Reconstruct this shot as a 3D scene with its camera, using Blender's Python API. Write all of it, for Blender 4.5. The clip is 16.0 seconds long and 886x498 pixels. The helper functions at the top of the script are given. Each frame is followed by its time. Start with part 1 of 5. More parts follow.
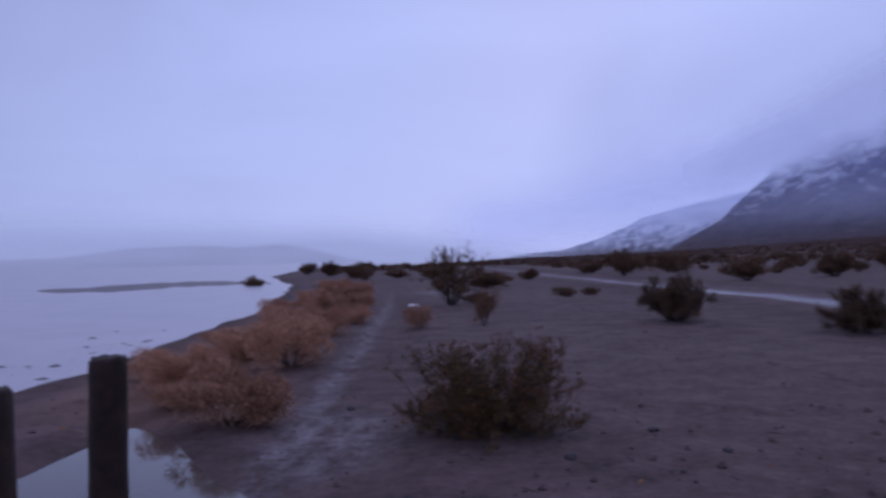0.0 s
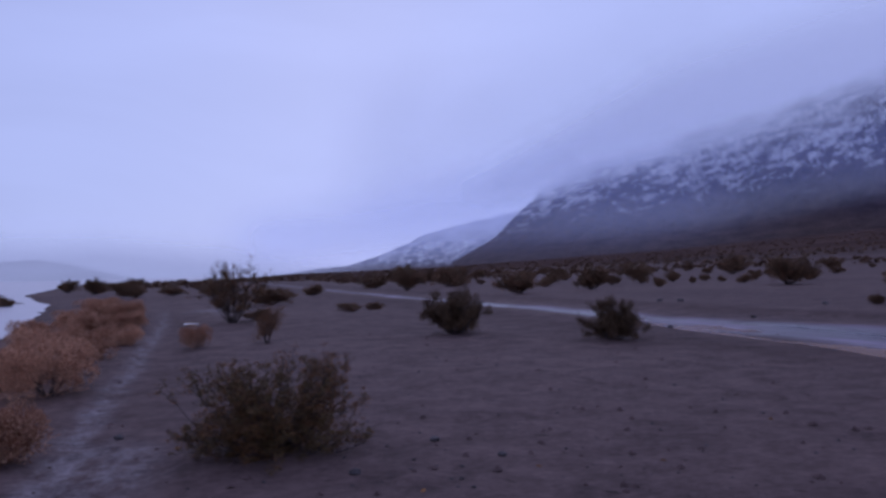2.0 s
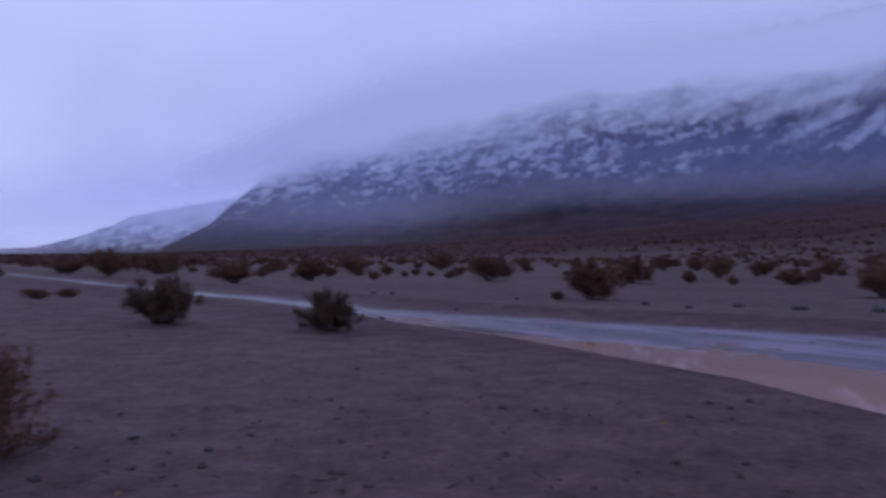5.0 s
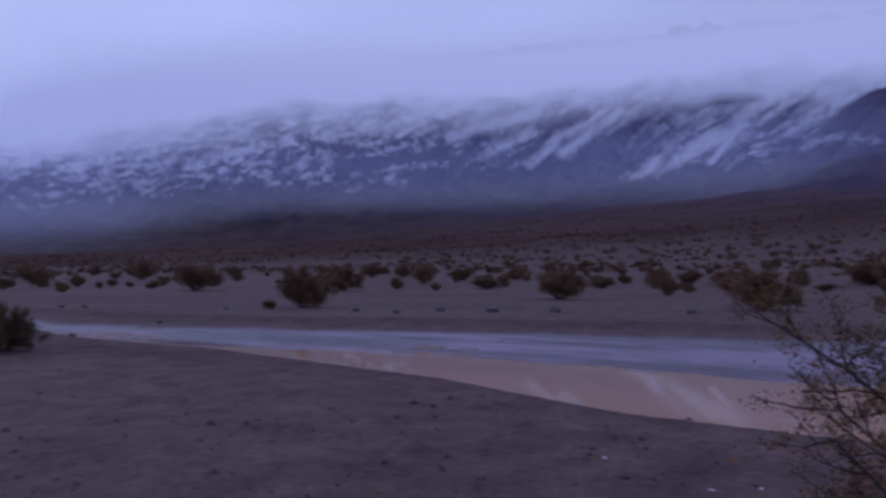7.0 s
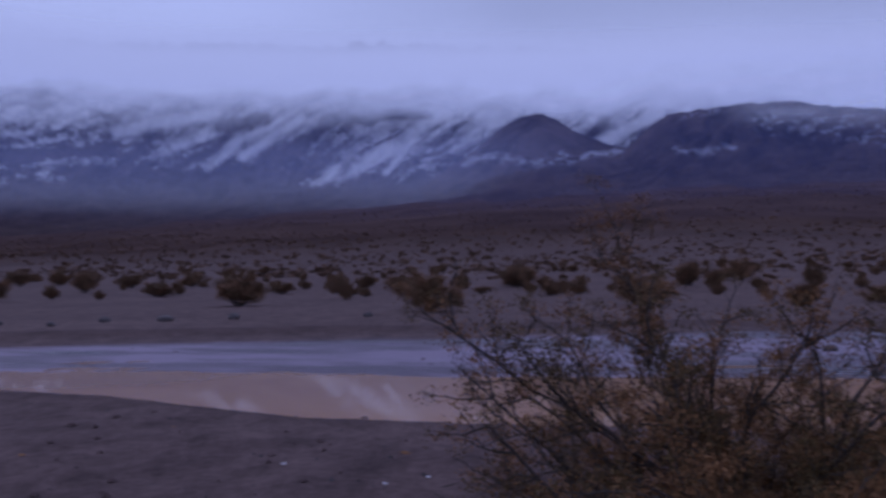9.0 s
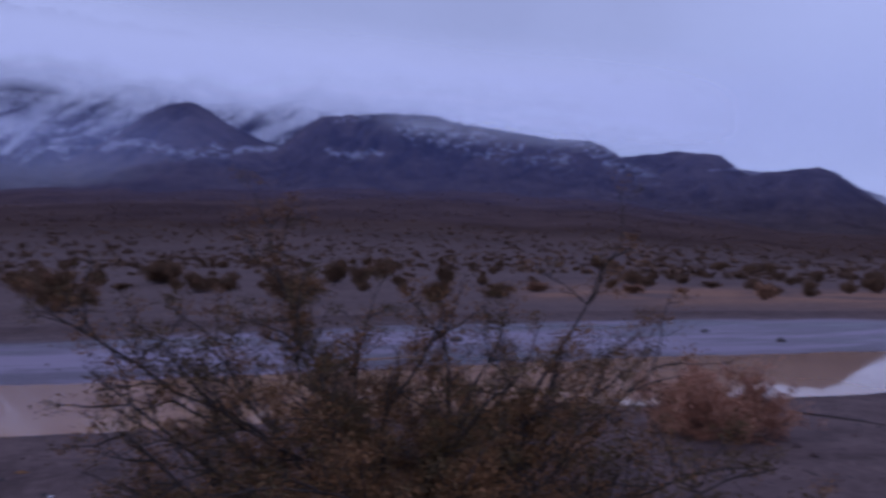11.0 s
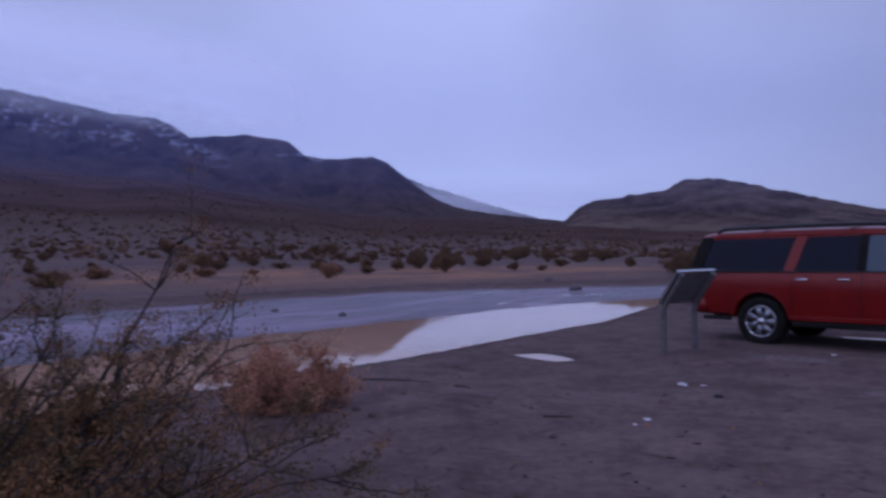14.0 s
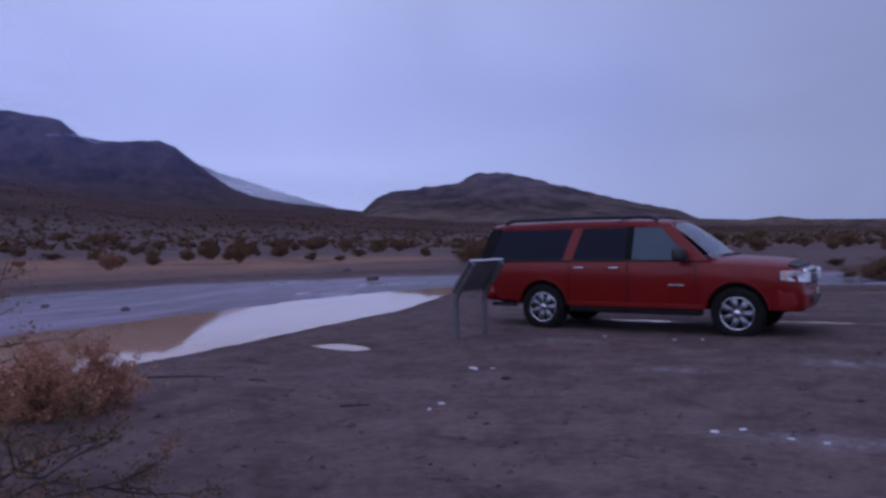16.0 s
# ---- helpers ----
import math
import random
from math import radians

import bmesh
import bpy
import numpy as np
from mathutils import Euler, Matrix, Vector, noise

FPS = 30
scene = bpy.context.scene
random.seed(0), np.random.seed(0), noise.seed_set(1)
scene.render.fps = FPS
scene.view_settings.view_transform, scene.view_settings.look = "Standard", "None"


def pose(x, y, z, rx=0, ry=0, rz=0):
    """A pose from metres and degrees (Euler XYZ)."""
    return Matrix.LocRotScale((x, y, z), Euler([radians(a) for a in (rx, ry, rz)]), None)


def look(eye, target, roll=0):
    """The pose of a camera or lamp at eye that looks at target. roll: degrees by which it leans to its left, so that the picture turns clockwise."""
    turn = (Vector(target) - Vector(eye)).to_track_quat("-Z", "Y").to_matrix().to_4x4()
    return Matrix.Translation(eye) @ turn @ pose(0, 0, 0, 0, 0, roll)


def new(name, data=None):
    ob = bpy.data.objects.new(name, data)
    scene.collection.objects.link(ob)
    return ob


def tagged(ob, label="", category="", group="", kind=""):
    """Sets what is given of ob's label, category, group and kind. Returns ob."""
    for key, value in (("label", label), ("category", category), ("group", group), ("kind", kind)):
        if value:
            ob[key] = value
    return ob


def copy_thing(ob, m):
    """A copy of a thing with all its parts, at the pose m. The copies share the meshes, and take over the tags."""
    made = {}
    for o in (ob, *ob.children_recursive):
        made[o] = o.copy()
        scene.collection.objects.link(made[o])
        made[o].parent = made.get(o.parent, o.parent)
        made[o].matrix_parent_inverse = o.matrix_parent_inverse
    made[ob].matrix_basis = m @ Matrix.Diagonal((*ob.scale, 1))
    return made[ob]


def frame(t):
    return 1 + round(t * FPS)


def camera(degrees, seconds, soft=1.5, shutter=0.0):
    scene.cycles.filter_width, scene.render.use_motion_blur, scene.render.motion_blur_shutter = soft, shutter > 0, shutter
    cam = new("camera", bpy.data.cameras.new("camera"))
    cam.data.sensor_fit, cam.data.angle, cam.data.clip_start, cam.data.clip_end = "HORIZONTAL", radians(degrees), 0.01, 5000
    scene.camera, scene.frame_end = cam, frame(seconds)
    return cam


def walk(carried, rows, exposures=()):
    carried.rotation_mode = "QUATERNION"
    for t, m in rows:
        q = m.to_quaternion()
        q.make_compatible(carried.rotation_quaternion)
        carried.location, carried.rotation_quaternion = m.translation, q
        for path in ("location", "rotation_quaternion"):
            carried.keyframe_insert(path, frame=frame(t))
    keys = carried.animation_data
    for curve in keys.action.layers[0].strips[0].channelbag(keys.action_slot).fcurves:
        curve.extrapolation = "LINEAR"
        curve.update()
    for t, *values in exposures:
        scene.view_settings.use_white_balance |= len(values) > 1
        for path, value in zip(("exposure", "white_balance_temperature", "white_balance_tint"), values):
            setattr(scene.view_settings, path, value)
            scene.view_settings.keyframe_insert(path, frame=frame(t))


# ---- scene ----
cam = camera(60.85, 16.0, soft=3.0, shutter=0.6)
PATH = [
    (0.0, pose(0, 0, 1.6, 90.85, 1.00, 0.00)),
    (0.5, pose(0, 0, 1.6, 90.88, 0.86, -5.02)),
    (1.0, pose(0, 0, 1.6, 91.03, 1.13, -9.30)),
    (1.5, pose(0, 0, 1.6, 91.26, 1.65, -13.06)),
    (2.0, pose(0, 0, 1.6, 91.72, 1.24, -16.23)),
    (2.5, pose(0, 0, 1.6, 91.96, 0.34, -17.31)),
    (3.0, pose(0, 0, 1.6, 92.03, -0.15, -17.70)),
    (3.2, pose(0, 0, 1.6, 91.89, -0.20, -18.29)),
    (5.3, pose(0, 0, 1.6, 90.95, -0.72, -41.03)),
    (5.5, pose(0, 0, 1.6, 90.97, -0.60, -43.26)),
    (6.0, pose(0, 0, 1.6, 91.26, -0.46, -48.57)),
    (6.5, pose(0, 0, 1.6, 91.49, -0.43, -53.52)),
    (7.0, pose(0, 0, 1.6, 91.79, -0.28, -58.99)),
    (7.5, pose(0, 0, 1.6, 91.96, -0.01, -64.11)),
    (8.0, pose(0, 0, 1.6, 92.23, 0.25, -70.16)),
    (8.5, pose(0, 0, 1.6, 92.37, 0.16, -76.55)),
    (8.7, pose(0, 0, 1.6, 92.31, 0.20, -79.18)),
    (10.8, pose(0, 0, 1.6, 92.07, -0.18, -105.60)),
    (11.0, pose(0, 0, 1.6, 92.00, -0.24, -108.92)),
    (11.5, pose(0, 0, 1.6, 91.66, -0.30, -116.35)),
    (12.0, pose(0, 0, 1.6, 91.13, 0.44, -122.24)),
    (12.5, pose(0, 0, 1.6, 90.49, 1.12, -127.58)),
    (13.0, pose(0, 0, 1.6, 90.37, 0.88, -132.41)),
    (13.5, pose(0, 0, 1.6, 90.47, 1.02, -136.48)),
    (14.0, pose(0, 0, 1.6, 90.40, 1.24, -140.65)),
    (14.5, pose(0, 0, 1.6, 90.28, 1.36, -144.84)),
    (15.0, pose(0, 0, 1.6, 89.94, 1.64, -148.97)),
    (15.5, pose(0, 0, 1.6, 89.47, 1.59, -153.14)),
    (16.0, pose(0, 0, 1.6, 89.33, 1.15, -155.92)),
]
walk(cam, PATH, ((0.0, 0.0), (8.0, 0.0), (11.0, 0.06), (16.0, 0.2)))

# ---- world and sun: an overcast dusk ----
world = bpy.data.worlds.new("overcast_dusk")
scene.world = world
world.use_nodes = True


def node(tree, kind, **values):
    n = tree.nodes.new(kind)
    for key, value in values.items():
        n.inputs[key.replace("_", " ")].default_value = value
    return n


def build_world():
    t = world.node_tree
    t.nodes.clear()
    link = t.links.new
    sky = t.nodes.new("ShaderNodeTexSky")
    sky.sky_type, sky.sun_disc = "NISHITA", False
    sky.sun_elevation, sky.sun_rotation = radians(22), radians(10)
    clear = t.nodes.new("ShaderNodeVectorMath")
    clear.operation = "SCALE"
    clear.inputs["Scale"].default_value = 0.05
    link(sky.outputs["Color"], clear.inputs[0])
    coord = t.nodes.new("ShaderNodeTexCoord")
    sep = t.nodes.new("ShaderNodeSeparateXYZ")
    link(coord.outputs["Generated"], sep.inputs[0])
    # height gradient of the cloud deck
    ramp = t.nodes.new("ShaderNodeValToRGB")
    link(sep.outputs["Z"], ramp.inputs[0])
    stops = ((0.0, (0.438, 0.520, 0.975)), (0.07, (0.447, 0.525, 0.970)), (0.2, (0.440, 0.514, 0.955)), (0.4, (0.427, 0.496, 0.930)), (1.0, (0.44, 0.50, 0.945)))
    while len(ramp.color_ramp.elements) < len(stops):
        ramp.color_ramp.elements.new(0.5)
    for e, (p, c) in zip(ramp.color_ramp.elements, stops):
        e.position, e.color = p, (*c, 1)
    # the sky is brighter over the lake, where the light comes from
    side = t.nodes.new("ShaderNodeVectorMath")
    side.operation = "DOT_PRODUCT"
    side.inputs[1].default_value = (math.sin(radians(25)), math.cos(radians(25)), 0)
    link(coord.outputs["Generated"], side.inputs[0])
    turn = t.nodes.new("ShaderNodeMapRange")
    link(side.outputs["Value"], turn.inputs["Value"])
    turn.inputs["From Min"].default_value, turn.inputs["From Max"].default_value = -1, 1
    gain = t.nodes.new("ShaderNodeValToRGB")
    link(turn.outputs[0], gain.inputs[0])
    tones = ((0.0, 0.46), (0.05, 0.53), (0.12, 0.68), (0.25, 0.87), (0.33, 0.84), (0.44, 0.74), (0.54, 0.70), (0.70, 0.73), (0.80, 0.86), (0.9, 0.97), (0.97, 1.02), (1.0, 1.01))
    while len(gain.color_ramp.elements) < len(tones):
        gain.color_ramp.elements.new(0.5)
    for e, (p, c) in zip(gain.color_ramp.elements, tones):
        e.position, e.color = p, (c, c, c, 1)
    squash = t.nodes.new("ShaderNodeMapping")
    squash.inputs["Scale"].default_value = (1.0, 1.0, 2.6)
    link(coord.outputs["Generated"], squash.inputs[0])
    cloud = node(t, "ShaderNodeTexNoise", Scale=2.2, Detail=6, Roughness=0.5, Distortion=0.6)
    link(squash.outputs[0], cloud.inputs["Vector"])
    puff = t.nodes.new("ShaderNodeMapRange")
    link(cloud.outputs["Fac"], puff.inputs["Value"])
    for k, v in (("From Min", 0.3), ("From Max", 0.7), ("To Min", 0.93), ("To Max", 1.06)):
        puff.inputs[k].default_value = v
    both = t.nodes.new("ShaderNodeMath")
    both.operation = "MULTIPLY"
    link(gain.outputs[0], both.inputs[0])
    link(puff.outputs[0], both.inputs[1])
    deck = t.nodes.new("ShaderNodeVectorMath")
    deck.operation = "SCALE"
    link(ramp.outputs["Color"], deck.inputs[0])
    link(both.outputs[0], deck.inputs["Scale"])
    mix = t.nodes.new("ShaderNodeMix")
    mix.data_type = "RGBA"
    mix.inputs["Factor"].default_value = 0.95
    link(clear.outputs[0], mix.inputs[6])
    link(deck.outputs[0], mix.inputs[7])
    back = node(t, "ShaderNodeBackground", Strength=1.0)
    link(mix.outputs[2], back.inputs["Color"])
    link(back.outputs[0], t.nodes.new("ShaderNodeOutputWorld").inputs[0])


build_world()
sun = new("sun", bpy.data.lights.new("sun", "SUN"))
sun.data.energy, sun.data.angle, sun.data.color = 0.25, radians(60), (0.75, 0.8, 1.0)
sun.matrix_world = look((0, 0, 0), (-3, -15, -12))


# ---- materials ----
def material(name):
    m = bpy.data.materials.new(name)
    m.use_nodes = True
    return m, m.node_tree, m.node_tree.nodes["Principled BSDF"]


def noise_node(t, scale, detail=4, rough=0.55, space="Object", stretch=None, distortion=0.0):
    coord = t.nodes.new("ShaderNodeTexCoord")
    n = node(t, "ShaderNodeTexNoise", Scale=scale, Detail=detail, Roughness=rough, Distortion=distortion)
    if stretch:
        m = t.nodes.new("ShaderNodeMapping")
        m.inputs["Scale"].default_value = stretch
        t.links.new(coord.outputs[space], m.inputs[0])
        t.links.new(m.outputs[0], n.inputs["Vector"])
    else:
        t.links.new(coord.outputs[space], n.inputs["Vector"])
    return n.outputs["Fac"]


def ramped(t, value, stops):
    r = t.nodes.new("ShaderNodeValToRGB")
    while len(r.color_ramp.elements) < len(stops):
        r.color_ramp.elements.new(0.5)
    for e, (p, c) in zip(r.color_ramp.elements, stops):
        e.position = p
        e.color = (c, c, c, 1) if isinstance(c, (int, float)) else (*c, 1)
    t.links.new(value, r.inputs[0])
    return r.outputs["Color"]


def mixed(t, factor, a, b, blend="MIX"):
    m = t.nodes.new("ShaderNodeMix")
    m.data_type, m.blend_type = "RGBA", blend
    for socket, v in ((m.inputs["Factor"], factor), (m.inputs[6], a), (m.inputs[7], b)):
        if isinstance(v, (int, float)):
            socket.default_value = v if socket == m.inputs["Factor"] else (v, v, v, 1)
        elif isinstance(v, tuple):
            socket.default_value = (*v, 1)
        else:
            t.links.new(v, socket)
    return m.outputs[2]


def maths(t, op, a, b=0.0, clamp=False):
    m = t.nodes.new("ShaderNodeMath")
    m.operation, m.use_clamp = op, clamp
    for s, v in zip(m.inputs, (a, b)):
        if isinstance(v, (int, float)):
            s.default_value = v
        else:
            t.links.new(v, s)
    return m.outputs[0]


def attribute(t, name):
    a = t.nodes.new("ShaderNodeAttribute")
    a.attribute_name = name
    return a.outputs["Fac"]


def bump(t, bsdf, value, strength, distance):
    b = node(t, "ShaderNodeBump", Strength=strength, Distance=distance)
    t.links.new(value, b.inputs["Height"])
    t.links.new(b.outputs[0], bsdf.inputs["Normal"])


def speckled(name, dark, light, scale, rough=0.8, metal=0.0, relief=0.0, distance=0.01, spec=0.5, per_object=0.0, coat=0.0):
    """A plain surface with variation at two scales."""
    m, t, b = material(name)
    f = maths(t, "ADD", maths(t, "MULTIPLY", noise_node(t, scale, 5), 0.65), maths(t, "MULTIPLY", noise_node(t, scale * 0.13, 3), 0.35))
    if per_object:
        info = t.nodes.new("ShaderNodeObjectInfo")
        f = maths(t, "ADD", f, maths(t, "MULTIPLY", maths(t, "SUBTRACT", info.outputs["Random"], 0.5), per_object))
    t.links.new(ramped(t, f, ((0.3, dark), (0.7, light))), b.inputs["Base Color"])
    b.inputs["Roughness"].default_value, b.inputs["Metallic"].default_value = rough, metal
    b.inputs["Specular IOR Level"].default_value, b.inputs["Coat Weight"].default_value = spec, coat
    if relief:
        bump(t, b, noise_node(t, scale * 2, 5, 0.6), relief, distance)
    return m


def foliage(name, dark, light, scale=2.0):
    """Leaves and twigs: each island of the mesh has its own tone."""
    m, t, b = material(name)
    geo = t.nodes.new("ShaderNodeNewGeometry")
    f = maths(t, "ADD", maths(t, "MULTIPLY", geo.outputs["Random Per Island"], 0.55), maths(t, "MULTIPLY", noise_node(t, scale, 3), 0.45))
    info = t.nodes.new("ShaderNodeObjectInfo")
    f = maths(t, "ADD", f, maths(t, "MULTIPLY", maths(t, "SUBTRACT", info.outputs["Random"], 0.5), 0.25))
    t.links.new(ramped(t, f, ((0.2, dark), (0.8, light))), b.inputs["Base Color"])
    b.inputs["Roughness"].default_value, b.inputs["Specular IOR Level"].default_value = 0.75, 0.2
    return m


def ground_material():
    m, t, b = material("desert_ground")
    fine, mid, large = noise_node(t, 9, 8, 0.65), noise_node(t, 1.1, 6, 0.6), noise_node(t, 0.09, 4)
    grain = noise_node(t, 42, 5, 0.7)
    f = maths(t, "ADD", maths(t, "MULTIPLY", fine, 0.32), maths(t, "ADD", maths(t, "MULTIPLY", mid, 0.28), maths(t, "MULTIPLY", large, 0.20)))
    f = maths(t, "ADD", f, maths(t, "MULTIPLY", grain, 0.20))
    soil = ramped(t, f, ((0.36, (0.058, 0.036, 0.036)), (0.5, (0.131, 0.086, 0.080)), (0.64, (0.200, 0.134, 0.124))))
    blot = ramped(t, noise_node(t, 1.7, 7, 0.7, distortion=0.6), ((0.34, 0.66), (0.5, 1.0), (0.66, 1.18)))
    soil = mixed(t, 1.0, soil, blot, "MULTIPLY")
    streak = noise_node(t, 0.6, 6, 0.6, stretch=(0.55, 0.16, 1.0), distortion=0.4)
    film = noise_node(t, 1.6, 6, 0.65, stretch=(0.7, 0.12, 1.0), distortion=0.8)
    streak = maths(t, "ADD", maths(t, "MULTIPLY", streak, 0.6), maths(t, "MULTIPLY", film, 0.4))
    mud = ramped(t, streak, ((0.44, (0.056, 0.038, 0.054)), (0.50, (0.135, 0.100, 0.136)), (0.56, (0.300, 0.240, 0.310))))
    salt = ramped(t, fine, ((0.35, (0.18, 0.150, 0.155)), (0.65, (0.40, 0.350, 0.365))))
    colour = mixed(t, maths(t, "MULTIPLY", attribute(t, "wet"), 0.9, True), soil, mud)
    patch = maths(t, "MULTIPLY", attribute(t, "salt"), ramped(t, noise_node(t, 2.6, 8, 0.75, stretch=(1.5, 0.55, 1.0)), ((0.38, 0.0), (0.64, 1.0))), True)
    colour = mixed(t, patch, colour, salt)
    colour = mixed(t, attribute(t, "damp_and_shade"), colour, (0.62, 0.58, 0.58), "MULTIPLY")
    colour = mixed(t, attribute(t, "straw"), colour, ramped(t, mid, ((0.35, (0.22, 0.108, 0.070)), (0.65, (0.34, 0.185, 0.120)))))
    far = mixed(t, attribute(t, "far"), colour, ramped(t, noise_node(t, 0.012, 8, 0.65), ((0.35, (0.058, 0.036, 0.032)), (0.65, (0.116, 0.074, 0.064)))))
    t.links.new(far, b.inputs["Base Color"])
    t.links.new(mixed(t, attribute(t, "wet"), 0.92, mixed(t, ramped(t, streak, ((0.4, 0.0), (0.6, 1.0))), (0.26, 0.26, 0.26), (0.7, 0.7, 0.7))), b.inputs["Roughness"])
    dull = maths(t, "MULTIPLY", maths(t, "SUBTRACT", 1.0, attribute(t, "far")), 0.12)
    t.links.new(maths(t, "ADD", dull, maths(t, "MULTIPLY", attribute(t, "wet"), 0.15)), b.inputs["Specular IOR Level"])
    bump(t, b, maths(t, "ADD", maths(t, "MULTIPLY", fine, 0.5), maths(t, "MULTIPLY", noise_node(t, 38, 4, 0.7), 0.25)), 0.42, 0.05)
    return m


def water_material(name, colour, rough, ripple):
    m, t, b = material(name)
    c = tuple(min(1, k * 1.15) for k in colour)
    t.links.new(ramped(t, noise_node(t, 0.35, 4, distortion=1.0), ((0.35, colour), (0.65, c))), b.inputs["Base Color"])
    b.inputs["Roughness"].default_value, b.inputs["IOR"].default_value = rough, 1.333
    bump(t, b, noise_node(t, 2.0, 3), ripple, 0.01)
    return m


def mountain_material(name, rock_dark, rock_light, scrub_top, snow=(0.80, 0.80, 0.83)):
    """Rock, coloured darker in its gullies; snow lies where the mesh's snow attribute and the blown drifts allow it."""
    m, t, b = material(name)
    coord = t.nodes.new("ShaderNodeTexCoord")
    sep = t.nodes.new("ShaderNodeSeparateXYZ")
    t.links.new(coord.outputs["Object"], sep.inputs[0])
    coarse, fine = noise_node(t, 0.006, 9, 0.62), noise_node(t, 0.022, 8, 0.68)
    tone = maths(t, "ADD", maths(t, "MULTIPLY", coarse, 0.5), maths(t, "MULTIPLY", fine, 0.5))
    tone = maths(t, "SUBTRACT", tone, maths(t, "MULTIPLY", maths(t, "SUBTRACT", attribute(t, "gully"), 0.5), 0.10))
    rock = ramped(t, tone, ((0.42, rock_dark), (0.58, rock_light)))
    blown = noise_node(t, 0.05, 8, 0.72, stretch=(1.0, 1.0, 1.8), distortion=0.8)
    cover = maths(t, "ADD", attribute(t, "snow"), maths(t, "MULTIPLY", maths(t, "SUBTRACT", blown, 0.5), 1.1))
    cover = maths(t, "ADD", cover, maths(t, "MULTIPLY", maths(t, "SUBTRACT", fine, 0.5), 0.5))
    cover = maths(t, "MULTIPLY", ramped(t, cover, ((0.28, 0.0), (0.52, 0.38), (0.95, 1.0))), ramped(t, attribute(t, "snow"), ((0.02, 0.0), (0.14, 1.0))))
    colour = mixed(t, cover, rock, snow)
    low = t.nodes.new("ShaderNodeMapRange")
    t.links.new(sep.outputs["Z"], low.inputs["Value"])
    low.inputs["From Min"].default_value, low.inputs["From Max"].default_value = scrub_top, scrub_top * 0.4
    colour = mixed(t, low.outputs[0], colour, ramped(t, fine, ((0.35, (0.058, 0.036, 0.032)), (0.65, (0.116, 0.074, 0.064)))))
    t.links.new(colour, b.inputs["Base Color"])
    b.inputs["Roughness"].default_value, b.inputs["Specular IOR Level"].default_value = 0.95, 0.1
    bump(t, b, maths(t, "ADD", fine, noise_node(t, 0.12, 6, 0.7)), 0.8, 12)
    return m


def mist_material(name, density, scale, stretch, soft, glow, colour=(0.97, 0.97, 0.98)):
    """A sheet of cloud or haze: thin where its own body attribute and its billows are thin. glow: emission put in for
    the skylight it would catch.
    """
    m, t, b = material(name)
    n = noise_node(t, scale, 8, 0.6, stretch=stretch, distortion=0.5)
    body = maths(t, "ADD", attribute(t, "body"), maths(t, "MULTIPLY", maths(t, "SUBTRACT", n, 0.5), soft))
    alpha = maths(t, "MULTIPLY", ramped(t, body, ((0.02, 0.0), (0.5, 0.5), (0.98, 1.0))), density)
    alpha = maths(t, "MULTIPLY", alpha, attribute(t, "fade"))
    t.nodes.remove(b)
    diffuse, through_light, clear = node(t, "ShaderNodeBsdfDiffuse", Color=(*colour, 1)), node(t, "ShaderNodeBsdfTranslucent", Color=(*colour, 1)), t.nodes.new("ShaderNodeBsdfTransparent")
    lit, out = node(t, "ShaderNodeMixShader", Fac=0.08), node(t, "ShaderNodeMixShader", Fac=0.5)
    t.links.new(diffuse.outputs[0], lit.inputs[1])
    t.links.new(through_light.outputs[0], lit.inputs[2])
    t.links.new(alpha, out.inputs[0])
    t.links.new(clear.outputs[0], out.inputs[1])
    # emission in place of skylight scattered by the sheet
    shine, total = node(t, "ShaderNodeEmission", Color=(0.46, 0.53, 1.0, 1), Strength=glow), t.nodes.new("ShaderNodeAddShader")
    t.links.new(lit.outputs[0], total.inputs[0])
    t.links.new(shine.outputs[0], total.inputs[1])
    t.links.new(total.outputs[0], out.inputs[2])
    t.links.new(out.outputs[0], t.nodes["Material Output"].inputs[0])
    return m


GROUND = ground_material()
POND = water_material("muddy_water", (0.45, 0.254, 0.130), 0.03, 0.03)
PUDDLE = water_material("puddle_water", (0.10, 0.075, 0.065), 0.02, 0.02)
LAKE = water_material("shallow_lake_water", (0.40, 0.345, 0.375), 0.28, 0.2)
BARK = speckled("grey_brown_bark", (0.030, 0.022, 0.018), (0.085, 0.062, 0.052), 30, 0.9)
CREOSOTE = foliage("olive_brown_leaves", (0.072, 0.047, 0.021), (0.195, 0.122, 0.050))
RUST = foliage("rust_tipped_leaves", (0.130, 0.062, 0.028), (0.310, 0.150, 0.064))
STRAW = foliage("dry_tan_twigs", (0.215, 0.092, 0.054), (0.720, 0.415, 0.265), 3.5)
PINKISH = foliage("dry_reddish_twigs", (0.270, 0.118, 0.074), (0.640, 0.320, 0.200))
SCRUB = foliage("dark_scrub_leaves", (0.072, 0.044, 0.026), (0.205, 0.124, 0.070), 0.5)
SCRUB_DRY = foliage("dry_scrub_leaves", (0.130, 0.066, 0.038), (0.310, 0.165, 0.096), 0.5)
FAR_SCRUB = foliage("far_brown_scrub", (0.064, 0.038, 0.026), (0.190, 0.108, 0.070), 0.05)
STONE = speckled("dark_stone", (0.035, 0.030, 0.032), (0.130, 0.110, 0.110), 14, 0.85, relief=0.5, distance=0.01, per_object=0.3)
TIMBER = speckled("weathered_timber", (0.018, 0.009, 0.007), (0.064, 0.032, 0.023), 9, 0.9, relief=0.7, distance=0.01)
